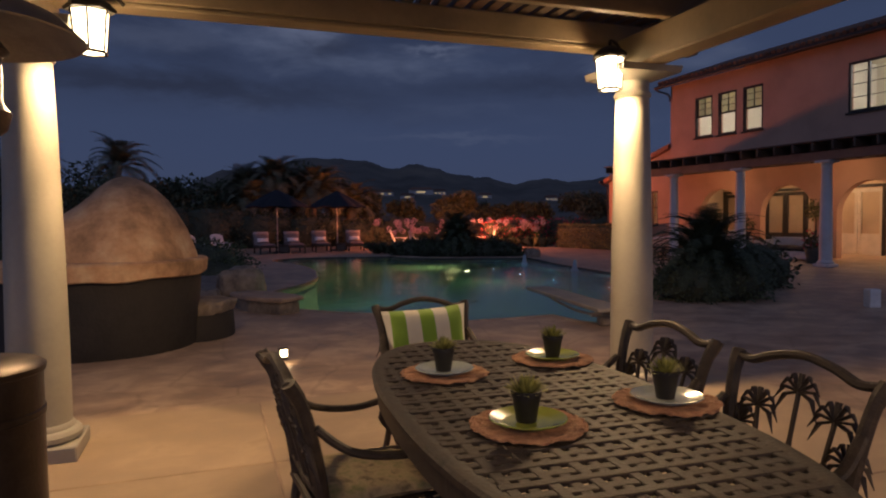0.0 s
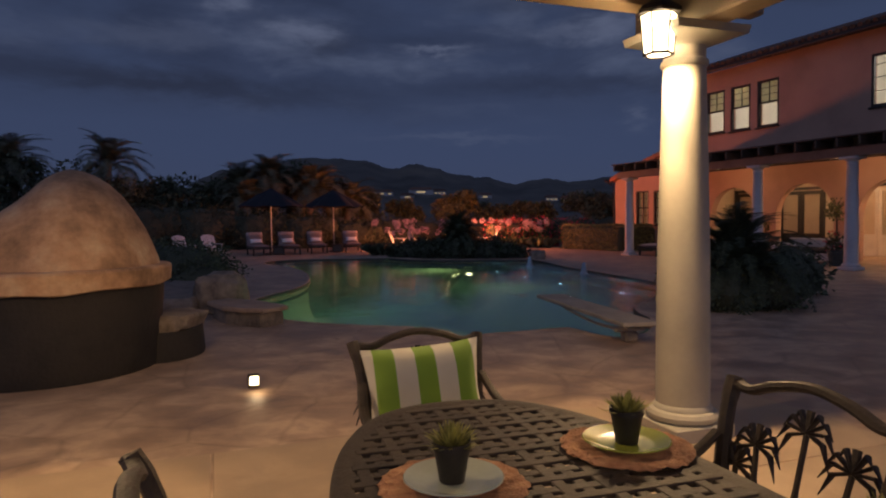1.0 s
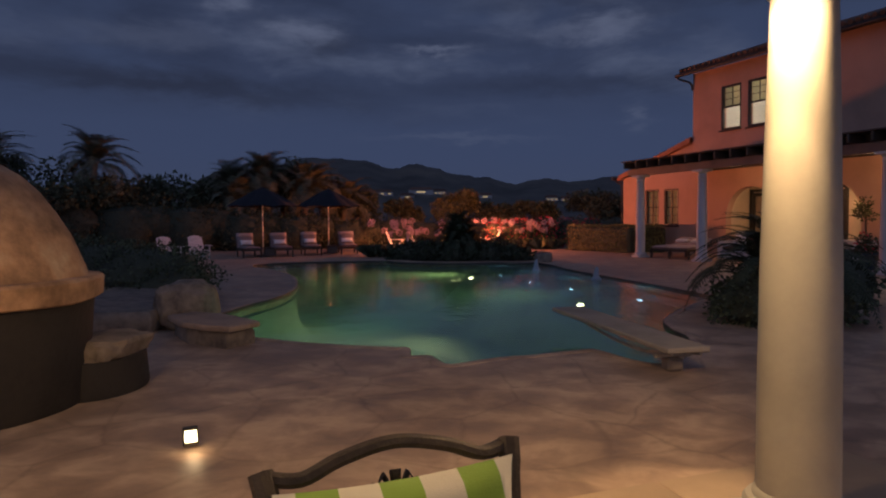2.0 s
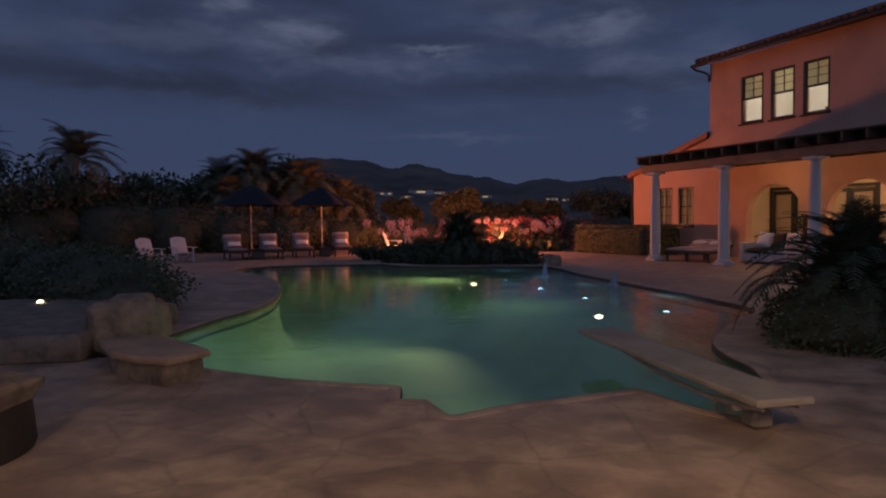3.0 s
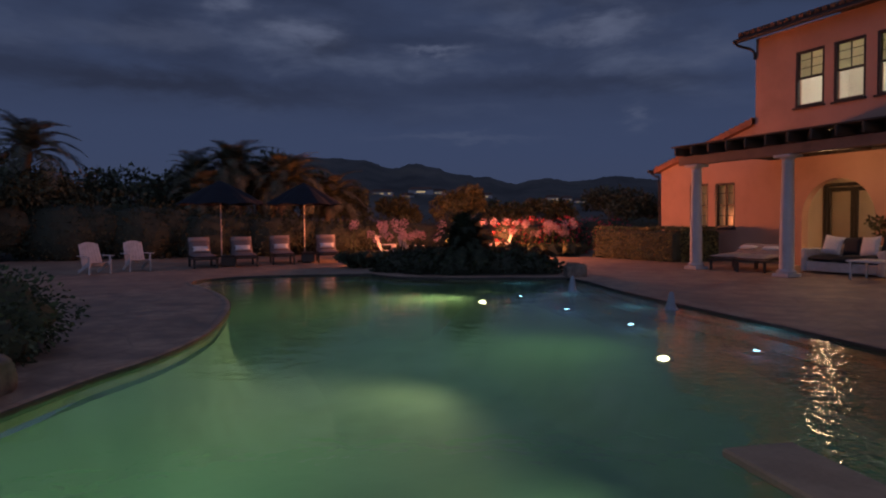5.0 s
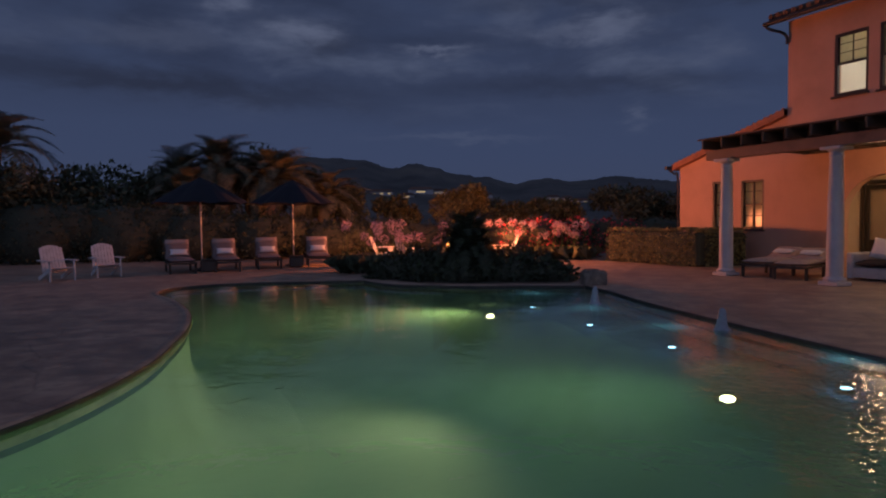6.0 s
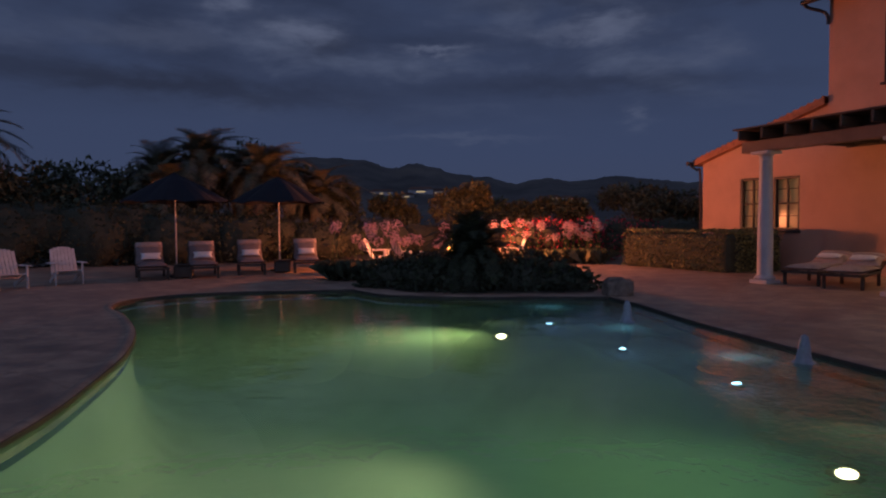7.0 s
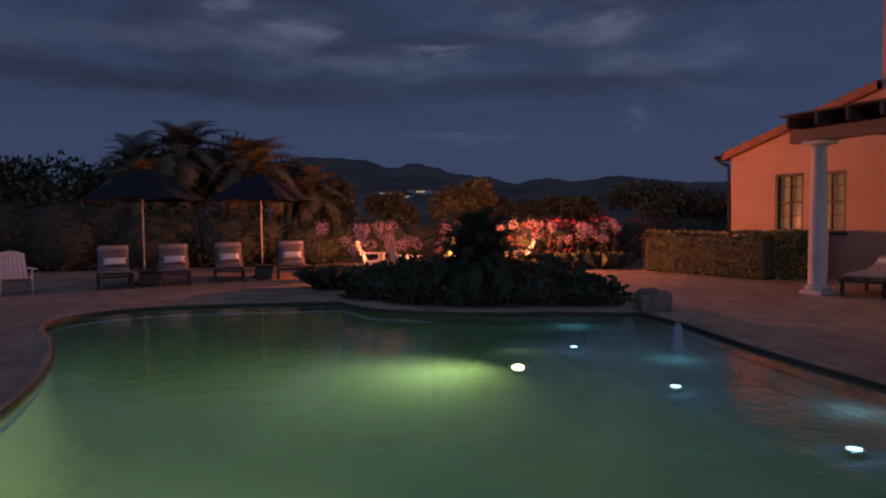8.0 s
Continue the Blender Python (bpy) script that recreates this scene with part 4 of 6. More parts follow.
def half_at(y, grow=0.0):
    q = min(1, abs(y) / (B + grow))
    return (A + grow) * max(0, 1 - q ** 2.5) ** 0.4


def half_along(x, grow=0.0):
    q = min(1, abs(x) / (A + grow))
    return (B + grow) * max(0, 1 - q ** 2.5) ** 0.4


g = Geo()
N = 96
prof = [(-0.055, -0.012), (-0.055, 0.006), (-0.03, 0.012), (-0.008, 0.010), (0.0, 0.0), (-0.004, -0.022), (-0.02, -0.03)]
vs = [(*oval(i / N, a), TOP + z) for i in range(N) for a, z in prof]
g.put(vs, [(i * 7 + j, i * 7 + (j + 1) % 7, ((i + 1) % N) * 7 + (j + 1) % 7, ((i + 1) % N) * 7 + j) for i in range(N) for j in range(7)])
part("rim", g, M["cast"], table, smooth=True)
g = Geo()
pitch_l, strip = 0.050, 0.031
for k in range(-9, 10):
    x = k * pitch_l
    if half_along(x, -0.05) > 0.03:
        g.box((x, 0, TOP + (0.003 if k % 2 else 0.0)), (strip, 2 * half_along(x, -0.045), 0.012), bevel=0.004)
for k in range(-24, 25):
    y = k * pitch_l
    if half_at(y, -0.05) > 0.03:
        g.box((0, y, TOP + (0.001 if k % 2 else 0.0045)), (2 * half_at(y, -0.045), strip, 0.012), bevel=0.004)
part("lattice", g, M["cast"], table, "woven pattern cast lattice top")
g = Geo()
vs = [(*oval(i / N, a), TOP + z) for i in range(N) for a, z in ((-0.02, -0.028), (-0.02, -0.095), (-0.035, -0.095), (-0.035, -0.028))]
g.put(vs, [(i * 4 + j, i * 4 + (j + 1) % 4, ((i + 1) % N) * 4 + (j + 1) % 4, ((i + 1) % N) * 4 + j) for i in range(N) for j in range(4)])
part("apron", g, M["cast"], table)
for sx in (-1, 1):
    for sy in (-1, 1):
        pts = smooth_line([(sx * 0.27, sy * 0.62, 0.69), (sx * 0.33, sy * 0.70, 0.55), (sx * 0.26, sy * 0.64, 0.30), (sx * 0.30, sy * 0.68, 0.10), (sx * 0.36, sy * 0.74, 0.0)], 5)
        part("leg", Geo().tube(pts, [0.032 - 0.012 * min(1, abs(i / 20 - 0.1)) for i in range(len(pts))], 10), M["cast"], table, smooth=True)
part("stretcher", Geo().tube(smooth_line([(-0.26, -0.64, 0.30), (0, 0, 0.36), (0.26, 0.64, 0.30)], 8), 0.014).tube(smooth_line([(0.26, -0.64, 0.30), (0, 0, 0.36), (-0.26, 0.64, 0.30)], 8), 0.014), M["cast"], table)


def palm_motif(g, x, z0, z1, lean, rng):
    """A small flat cast palm tree in the chair back's plane."""
    top = Vector((x + lean, 0, z1))
    g.tube(smooth_line([(x, 0, z0), (x + lean * 0.3, 0, (z0 + z1) / 2), top], 4), [0.011] * 4 + [0.008] * 5, 6)
    for k in range(9):
        a = math.pi * (-0.15 + 1.3 * k / 8)
        d = Vector((math.cos(a), 0, math.sin(a)))
        tip = top + d * 0.085 + Vector((0, 0, -0.045))
        mid = top + d * 0.055 + Vector((0, 0, 0.006))
        g.tube([top, mid, tip], [0.009, 0.013, 0.002], 6, 0.5)


def dining_chair(m, label):
    rng = random.Random(5)
    t = thing("dining_chair", m, label, "chair", "chairs round the table")
    for sx in (-1, 1):
        part("leg", Geo().tube(smooth_line([(sx * 0.22, 0.20, 0.42), (sx * 0.235, 0.23, 0.28), (sx * 0.21, 0.20, 0.12), (sx * 0.235, 0.24, 0.0)], 4), 0.017, 8), M["cast"], t, smooth=True)
        part("leg", Geo().tube(smooth_line([(sx * 0.21, -0.20, 0.42), (sx * 0.215, -0.23, 0.22), (sx * 0.23, -0.30, 0.0)], 4), 0.017, 8), M["cast"], t, smooth=True)
        arm = smooth_line([(sx * 0.245, -0.235, 0.74), (sx * 0.265, -0.13, 0.655), (sx * 0.275, 0.03, 0.625), (sx * 0.275, 0.17, 0.645), (sx * 0.268, 0.245, 0.630), (sx * 0.262, 0.262, 0.600)], 5)
        part("arm", Geo().tube(arm, 0.019, 8, 0.75), M["cast"], t, smooth=True)
        part("arm_post", Geo().tube(smooth_line([(sx * 0.27, 0.19, 0.64), (sx * 0.245, 0.13, 0.58), (sx * 0.25, 0.20, 0.48), (sx * 0.225, 0.20, 0.41)], 4), 0.013, 8), M["cast"], t, smooth=True)
        part("back_post", Geo().tube(smooth_line([(sx * 0.205, -0.20, 0.40), (sx * 0.225, -0.225, 0.60), (sx * 0.245, -0.27, 0.80), (sx * 0.262, -0.315, 0.895)], 5), [0.021] * 12 + [0.024] * 4, 8), M["cast"], t, smooth=True)
    rail = smooth_line([(-0.262, -0.315, 0.885), (-0.19, -0.30, 0.875), (-0.11, -0.305, 0.905), (0, -0.31, 0.925), (0.11, -0.305, 0.905), (0.19, -0.30, 0.875), (0.262, -0.315, 0.885)], 5)
    part("top_rail", Geo().tube(rail, 0.020, 8, 0.8), M["cast"], t, smooth=True)
    part("lower_rail", Geo().tube([(-0.215, -0.212, 0.50), (0, -0.218, 0.49), (0.215, -0.212, 0.50)], 0.014, 8), M["cast"], t)
    mg = Geo()
    for x, z1, lean in ((-0.12, 0.755, -0.015), (0.0, 0.815, 0.0), (0.12, 0.735, 0.02), (-0.185, 0.64, -0.01), (0.185, 0.66, 0.01)):
        palm_motif(mg, x, 0.50, z1, lean, rng)
    lean_m = Matrix.Translation((0, -0.215, 0.50)) @ Matrix.Rotation(radians(13.5), 4, "X") @ Matrix.Translation((0, 0, -0.50))
    mg.v = [tuple(lean_m @ Vector(p)) for p in mg.v]
    part("palm_panel", mg, M["cast"], t, "cast palm tree back panel")
    s = Geo()
    for k in range(9):
        s.box((-0.20 + k * 0.05, 0, 0.415), (0.022, 0.42, 0.012), bevel=0.003).box((0, -0.20 + k * 0.05, 0.418), (0.42, 0.022, 0.012), bevel=0.003)
    s.tube([(-0.225, -0.21, 0.415), (0.225, -0.21, 0.415), (0.235, 0.21, 0.415), (-0.235, 0.21, 0.415), (-0.225, -0.21, 0.415)], 0.018, 8)
    part("seat", s, M["cast"], t)
    part("cushion", pad(0.43, 0.42, 0.07, (0, 0, 0.462)), M["seat_cloth"], t, "faded floral seat cushion", smooth=True)
    for o in t.children:
        o.data.transform(Matrix.Diagonal((1, 1, 0.935, 1)))
    return t


def pad(w, d, h, at=(0, 0, 0), corner=0.25, nx=16, ny=16, m=None):
    """A stuffed cushion: thick in the middle, pinched to a seam at the edge."""
    g = Geo()
    for side in (1, -1):
        vs = []
        for j in range(ny + 1):
            for i in range(nx + 1):
                u, v = 2 * i / nx - 1, 2 * j / ny - 1
                puff = (max(0, 1 - abs(u) ** 3) * max(0, 1 - abs(v) ** 3)) ** 0.45
                pinch = 1 - 0.05 * (1 - abs(v)) * abs(u) ** 6 - 0.0
                p = Vector((u * w / 2 * (1 - 0.06 * (1 - v * v)) * pinch, v * d / 2 * (1 - 0.06 * (1 - u * u)), side * h / 2 * puff + 0.004 * noise.noise(Vector((u * 3, v * 3, side)))))
                vs.append(m @ p if m is not None else p + Vector(at))
        fs = [(j * (nx + 1) + i, j * (nx + 1) + i + 1, (j + 1) * (nx + 1) + i + 1, (j + 1) * (nx + 1) + i) for j in range(ny) for i in range(nx)]
        g.put(vs, fs if side > 0 else [f[::-1] for f in fs])
    return g


chair = dining_chair(pose(-0.26, 2.20, 0, 0, 0, -66), "dark cast metal armchair with floral cushion, pulled out from the table")
c2 = copy_thing(chair, pose(0.64, 2.54, 0, 0, 0, 111))
c3 = copy_thing(chair, pose(0.84, 1.90, 0, 0, 0, 111))
c4 = copy_thing(chair, pose(-0.01, 3.30, 0, 0, 0, 201))
for c in (c2, c3):
    tagged(c, "dark cast metal armchair with palm tree back, pushed under the table")
tagged(c4, "dark cast metal armchair at the table end holding a striped pillow")
pil = part("throw_pillow", pad(0.47, 0.38, 0.15), M["stripe"], None, smooth=True)
pil.matrix_world = pose(-0.085, 3.47, 0.645, 0, 0, 16) @ pose(0, 0, 0, 0, -3, 0) @ pose(0, 0, 0, 76, 0, 0)
tagged(pil, "white and green striped square pillow leaning in a chair", "pillow")


def place_setting(x, y, glaze, words, seed):
    rng = random.Random(seed)
    z = TOP + 0.014
    g = Geo()
    ringv = []
    for q, zz in ((0.0, 0.004), (0.5, 0.004), (0.93, 0.005), (1.0, 0.002), (0.99, -0.001)):
        for k in range(72):
            a = 2 * math.pi * k / 72
            r = 0.163 * q * (1 + (0.012 * math.sin(a * 22 + seed) + 0.03 * rng.uniform(-1, 1)) * (q > 0.9))
            ringv.append((r * math.cos(a), r * math.sin(a), zz + (0.002 * math.sin(a * 9) + 0.005 * rng.random() * (q > 0.9)) * q))
    g.put(ringv, [(j * 72 + k, j * 72 + (k + 1) % 72, (j + 1) * 72 + (k + 1) % 72, (j + 1) * 72 + k) for j in range(4) for k in range(72)])
    m = part("placemat", g, M["mat"], None, smooth=False)
    m.matrix_world = pose(x, y, z, 0, 0, seed * 40)
    tagged(m, "round woven copper-coloured placemat on the table", "placemat", "placemats on the table")
    p = part("plate", Geo().lathe([(0.0, 0.006), (0.062, 0.005), (0.070, 0.004), (0.072, 0.007), (0.104, 0.017), (0.110, 0.020), (0.108, 0.0225), (0.074, 0.0115), (0.066, 0.0095), (0.0, 0.009)], seg=48, caps=False), glaze, None, smooth=True)
    p.matrix_world = pose(x, y, z + 0.002)
    tagged(p, words, "plate", "plates on the table")
    pt = thing("potted_plant", pose(x + rng.uniform(-0.006, 0.006), y, z + 0.0115, 0, 0, seed * 50), "small spiky green plant in a black pot on a plate", "plant", "potted plants on the plates")
    part("pot", Geo().lathe([(0.027, 0.0), (0.028, 0.002), (0.040, 0.074), (0.043, 0.074), (0.043, 0.088), (0.039, 0.088), (0.037, 0.078), (0.0, 0.078)], seg=28, caps=False), M["pot"], pt, smooth=True)
    lv = Geo()
    for _ in range(170):
        a, e = rng.uniform(0, 2 * math.pi), rng.uniform(0.15, 1.45)
        d = Vector((math.cos(a) * math.cos(e), math.sin(a) * math.cos(e), math.sin(e)))
        s = d.cross(Vector((0, 0, 1))).normalized() * 0.0036
        b = Vector((d.x * 0.022, d.y * 0.022, 0.078))
        ln = rng.uniform(0.035, 0.058)
        lv.put([b - s, b + s, b + d * ln * 0.6 + s * 0.8, b + d * ln, b + d * ln * 0.6 - s * 0.8], [(0, 1, 2, 3, 4)])
    part("leaves", lv, M["sprout"], pt)


place_setting(0.235, 1.78, M["plate_g"], "lime green glazed plate on a woven placemat", 1)
place_setting(0.005, 2.40, M["plate_w"], "pale grey-green glazed plate on a woven placemat", 2)
place_setting(0.445, 2.63, M["plate_g"], "lime green glazed plate on a woven placemat", 3)
place_setting(0.695, 2.00, M["plate_w"], "pale grey-green glazed plate on a woven placemat", 4)

# ---- patio heater ----
heater = thing("patio_heater", pose(-1.70, 2.30, 0), "dark bronze mushroom patio heater standing on the patio", "heater")
part("base_housing", Geo().lathe([(0.245, 0.0), (0.25, 0.03), (0.235, 0.05), (0.232, 0.60), (0.238, 0.605), (0.238, 0.625), (0.232, 0.63), (0.232, 0.76), (0.24, 0.765), (0.242, 0.785), (0.22, 0.80), (0.06, 0.815)], seg=48), M["heater"], heater, smooth=True)
part("pole", Geo().lathe([(0.035, 0.81), (0.035, 1.62)], seg=20), M["heater"], heater, smooth=True)
part("burner_head", Geo().lathe([(0.06, 1.56), (0.10, 1.60), (0.15, 1.64), (0.165, 1.70), (0.14, 1.74), (0.14, 1.90), (0.165, 1.92), (0.12, 1.98)], seg=32), M["iron"], heater, smooth=True)
part("reflector", Geo().lathe([(0.05, 2.09), (0.20, 2.08), (0.33, 2.035), (0.41, 1.965), (0.415, 1.97), (0.335, 2.045), (0.20, 2.092), (0.05, 2.103)], seg=48, caps=False), M["dish"], heater, "domed metal reflector", smooth=True)

# ---- wood-fired oven ----
oven = thing("pizza_oven", pose(-3.62, 6.90, 0), "domed stucco outdoor oven on a dark round stone base", "oven")
g = Geo()
g.lathe([(0.925, 0.0), (0.94, 0.02), (0.955, 0.40), (0.985, 0.78)], seg=48)
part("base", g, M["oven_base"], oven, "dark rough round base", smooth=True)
g = Geo()
rv, seg = [], 56
for q, z in ((0.94, 0.76), (1.025, 0.752), (1.045, 0.765), (1.055, 0.905), (1.035, 0.925), (0.9, 0.93), (0.0, 0.93)):
    for k in range(seg):
        a = 2 * math.pi * k / seg
        r = q * (1 + 0.012 * noise.noise(Vector((math.cos(a) * 3, math.sin(a) * 3, z))))
        rv.append((r * math.cos(a), r * math.sin(a), z + (0.03 * noise.noise(Vector((math.cos(a) * 2.5, math.sin(a) * 2.5, 8))) if 0.1 < q and z < 0.77 else 0)))
g.put(rv, [(j * seg + k, j * seg + (k + 1) % seg, (j + 1) * seg + (k + 1) % seg, (j + 1) * seg + k) for j in range(6) for k in range(seg)])
part("hearth_slab", g, M["oven"], oven, "tan stone hearth rim", smooth=True)
g = Geo()
rv, lev = [], 24


def flank(z, table):
    for (z0, r0), (z1, r1) in zip(table, table[1:]):
        if z <= z1:
            k = (z - z0) / (z1 - z0)
            return r0 + (r1 - r0) * k
    return 0.0


ROUND = [(0.80, 0.70), (1.00, 0.645), (1.24, 0.555), (1.42, 0.465), (1.55, 0.385), (1.66, 0.29), (1.74, 0.18), (1.785, 0.08), (1.80, 0.0)]
SWEPT = [(0.80, 1.16), (1.05, 1.14), (1.20, 1.02), (1.29, 0.84), (1.38, 0.62), (1.50, 0.42), (1.60, 0.30), (1.70, 0.20), (1.77, 0.10), (1.80, 0.0)]
for j in range(lev + 1):
    z = 0.80 + math.sin(math.pi / 2 * j / lev)
    for k in range(seg):
        a = 2 * math.pi * k / seg
        c, s = math.cos(a), math.sin(a)
        w = max(0, -c) ** 1.3
        r = flank(z, ROUND) * (1 + 0.16 * abs(s)) * (1 - w) + flank(z, SWEPT) * w
        r *= 1 + 0.022 * noise.noise(Vector((c * 2, s * 2, z * 2)))
        rv.append((0.26 + r * c, r * s, z))
g.put(rv, [(j * seg + k, j * seg + (k + 1) % seg, (j + 1) * seg + (k + 1) % seg, (j + 1) * seg + k) for j in range(lev) for k in range(seg)])
part("dome", g, M["oven"], oven, "mottled tan stucco dome", smooth=True)
seat = thing("stone_seat", pose(-2.74, 7.42, 0), "low dark stone seat with a rough tan top beside the oven", "seat")
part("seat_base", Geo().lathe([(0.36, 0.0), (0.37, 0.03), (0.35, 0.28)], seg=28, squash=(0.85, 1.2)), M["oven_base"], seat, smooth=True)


def boulder(name, at, size, seed, material, label, category, squash_top=0.0, parent=None, turn=0.0):
    bm = bmesh.new()
    bmesh.ops.create_icosphere(bm, subdivisions=4, radius=1)
    off = Vector((seed * 7.3, seed * 3.1, seed * 1.7))
    for v in bm.verts:
        d = v.co.normalized()
        e = Vector([math.copysign(abs(x) ** 0.5, x) for x in d])
        k = 1 + 0.16 * noise.noise(d * 1.6 + off) + 0.10 * noise.noise(d * 3.6 + off) + 0.045 * noise.noise(d * 9 + off)
        v.co = Vector((e.x * size[0], e.y * size[1], e.z * size[2])) * 0.78 * k
    me = bpy.data.meshes.new(name)
    bm.to_mesh(me)
    bm.free()
    me.materials.append(material)
    me.polygons.foreach_set("use_smooth", [True] * len(me.polygons))
    ob = new(name, me)
    if parent is None:
        ob.matrix_world = pose(*at, 0, 0, turn)
        tagged(ob, label, category)
    else:
        ob.parent, ob.location = parent, at
        tagged(ob, label)
    return ob


boulder("seat_top", (0, 0, 0.34), (0.36, 0.48, 0.12), 3, M["rock"], "rough tan stone top", "", parent=seat)

# ---- rocks and ledge at the pool edge ----
boulder("boulder", (-3.24, 10.42, 0.29), (0.45, 0.36, 0.36), 1, M["rock"], "large squarish tan boulder behind the stone ledge", "boulder", turn=14)
boulder("boulder", (-3.66, 11.45, 0.20), (0.34, 0.40, 0.30), 2, M["rock"], "weathered tan boulder at the water's edge", "boulder", turn=-12)
boulder("boulder", (-3.72, 12.05, 0.10), (0.28, 0.36, 0.24), 5, M["rock"], "low weathered tan boulder beside the pool", "boulder")


def cut_slab(name, at, outline, thick, material, label, category, seed):
    """A sawn stone slab: straight edges, a worn lip and a gently uneven top."""
    g = Geo()
    line = []
    for (x0, y0), (x1, y1) in zip(outline, outline[1:] + outline[:1]):
        line += [(x0 + (x1 - x0) * k / 6, y0 + (y1 - y0) * k / 6) for k in range(6)]
    n = len(line)
    cx, cy = sum(p[0] for p in line) / n, sum(p[1] for p in line) / n
    levels = ((0.93, -thick), (0.985, -thick * 0.9), (1.0, -thick * 0.5), (0.992, -thick * 0.16), (0.965, 0.0), (0.6, 0.004), (0.2, 0.006))
    for q, z in levels:
        for x, y in line:
            w = 0.014 * noise.noise(Vector((x * 5, y * 5, seed)))
            g.v.append((cx + (x - cx) * q + w, cy + (y - cy) * q + w * 0.7, z + 0.010 * noise.noise(Vector((x * 4 * q, y * 4 * q, seed + z)))))
    for j in range(len(levels) - 1):
        g.f += [(j * n + k, j * n + (k + 1) % n, (j + 1) * n + (k + 1) % n, (j + 1) * n + k) for k in range(n)]
    g.f += [tuple(range(n))[::-1], tuple((len(levels) - 1) * n + k for k in range(n))]
    ob = part(name, g, material, None, smooth=True)
    ob.matrix_world = pose(*at)
    return tagged(ob, label, category)


cut_slab("rock_ledge", (-2.6, 9.4, 0.240), [(0.60, -0.11), (0.37, -0.50), (-0.22, -0.18), (-0.64, 0.42), (-0.45, 0.72), (0.0, 0.50)], 0.065, M["coping"], "flat sawn stone ledge reaching over the pool edge", "ledge", 4)
cut_slab("ledge_plinth", (-2.6, 9.4, 0.172), [(0.53, -0.10), (0.33, -0.43), (-0.20, -0.12), (-0.56, 0.40), (-0.43, 0.66), (-0.02, 0.44)], 0.26, M["rock"], "rough stone plinth under the flat ledge", "plinth", 6)
cut_slab("planter_stone", (-4.5, 11.0, 0.26), [(1.02, -1.05), (0.35, -1.18), (-0.6, -1.02), (-1.7, -0.6), (-2.6, 0.4), (-2.4, 1.9), (-0.6, 2.2), (0.8, 1.5), (1.05, 0.3)], 0.275, M["rock"], "broad low flat stone edging the shrub bed", "stone", 9)

# ---- diving board ----
board = thing("diving_board", pose(1.74, 8.86, 0, 0, 0, 11.3), "pale stone slab diving board on a stone pedestal", "diving board")
part("slab", Geo().box((0, 0.0, 0.222), (0.39, 2.62, 0.048), bevel=0.016), M["board"], board)
for sx in (-0.13, 0.13):
    part("spring_rail", Geo().tube(smooth_line([(sx, -1.27, 0.185), (sx, -0.9, 0.135), (sx, -0.45, 0.12), (sx, 0.1, 0.15), (sx, 0.5, 0.19)], 5), 0.017, 8), M["board"], board, "curved support rail")
part("pedestal", Geo().box((0, -1.05, 0.06), (0.15, 0.14, 0.12), bevel=0.025), M["rock"], board)
part("cross_bar", Geo().tube([(-0.17, -1.05, 0.13), (0.17, -1.05, 0.13)], 0.018, 8), M["board"], board)

# ---- pool fittings ----
def pool_light(at, face, label):
    t = thing("pool_light", look(at, face), label, "pool light", "underwater pool lights")
    part("ring", Geo().lathe([(0.07, -0.010), (0.095, -0.008), (0.10, 0.0), (0.08, 0.014)], seg=28, squash=(1.3, 0.7)), M["steel"], t, smooth=True)
    lens = part("lens", Geo().lathe([(0.055, -0.012), (0.051, -0.016), (0.03, -0.02), (0.001, -0.021)], seg=28, squash=(1.3, 0.65)), M["glow_pool"], t, "glowing lens")
    return t


pool_light((0.72, 19.60, -0.25), (0.2, 15.2, 0.8), "round underwater pool light, lit warm white")
pool_light((2.66, 14.95, -0.38), (1.4, 11.0, 1.2), "round underwater pool light, lit warm white")
for k, (x, y) in enumerate(((1.63, 21.05), (2.24, 18.96), (2.90, 17.14), (3.86, 15.05))):
    t = thing("shelf_light", pose(x, y, -0.33), "small blue-white light set in the pool shelf", "pool light", "shelf lights")
    part("bezel", Geo().lathe([(0.075, -0.01), (0.075, 0.012), (0.055, 0.018)], seg=20), M["steel"], t)
    part("lens", Geo().lathe([(0.052, 0.018), (0.03, 0.026), (0.001, 0.028)], seg=20), M["glow_jet"], t, "glowing lens")
    lamp("shelf_lamp", "POINT", (x, y, -0.24), 1.1, ICE, size=0.04)
rng = random.Random(11)
for x, y, h in ((2.44, 19.45, 0.32), (3.42, 16.85, 0.30)):
    g = Geo()
    pr = [(0.13, 0.0), (0.085, 0.04), (0.066, 0.10), (0.056, 0.17), (0.046, h - 0.07), (0.032, h - 0.02), (0.004, h)]
    g.lathe([(r, z) for r, z in pr], seg=18)
    g.v = [(p[0] * (1 + 0.3 * noise.noise(Vector(p) * 22)), p[1] * (1 + 0.3 * noise.noise(Vector(p) * 19)), p[2]) for p in g.v]
    b = part("bubbler_jet", g, M["foam"], None, smooth=True)
    b.location = (x, y, WATER_Z - 0.02)
    tagged(b, "short white bubbling water jet rising from the pool", "fountain", "bubbler jets")

# small lights standing on the deck
def deck_light(at, size, label):
    t = thing("deck_light", pose(*at, 0, 0, 24), label, "deck light", "deck lights")
    part("housing", Geo().box((0, 0.012, size / 2 + 0.02), (size + 0.02, size * 0.8, size + 0.04), bevel=0.006), M["iron"], t)
    part("lens", Geo().box((0, -size * 0.4 - 0.004, size / 2 + 0.03), (size, 0.02, size), bevel=0.006), M["glow_step"], t, "glowing square lens")


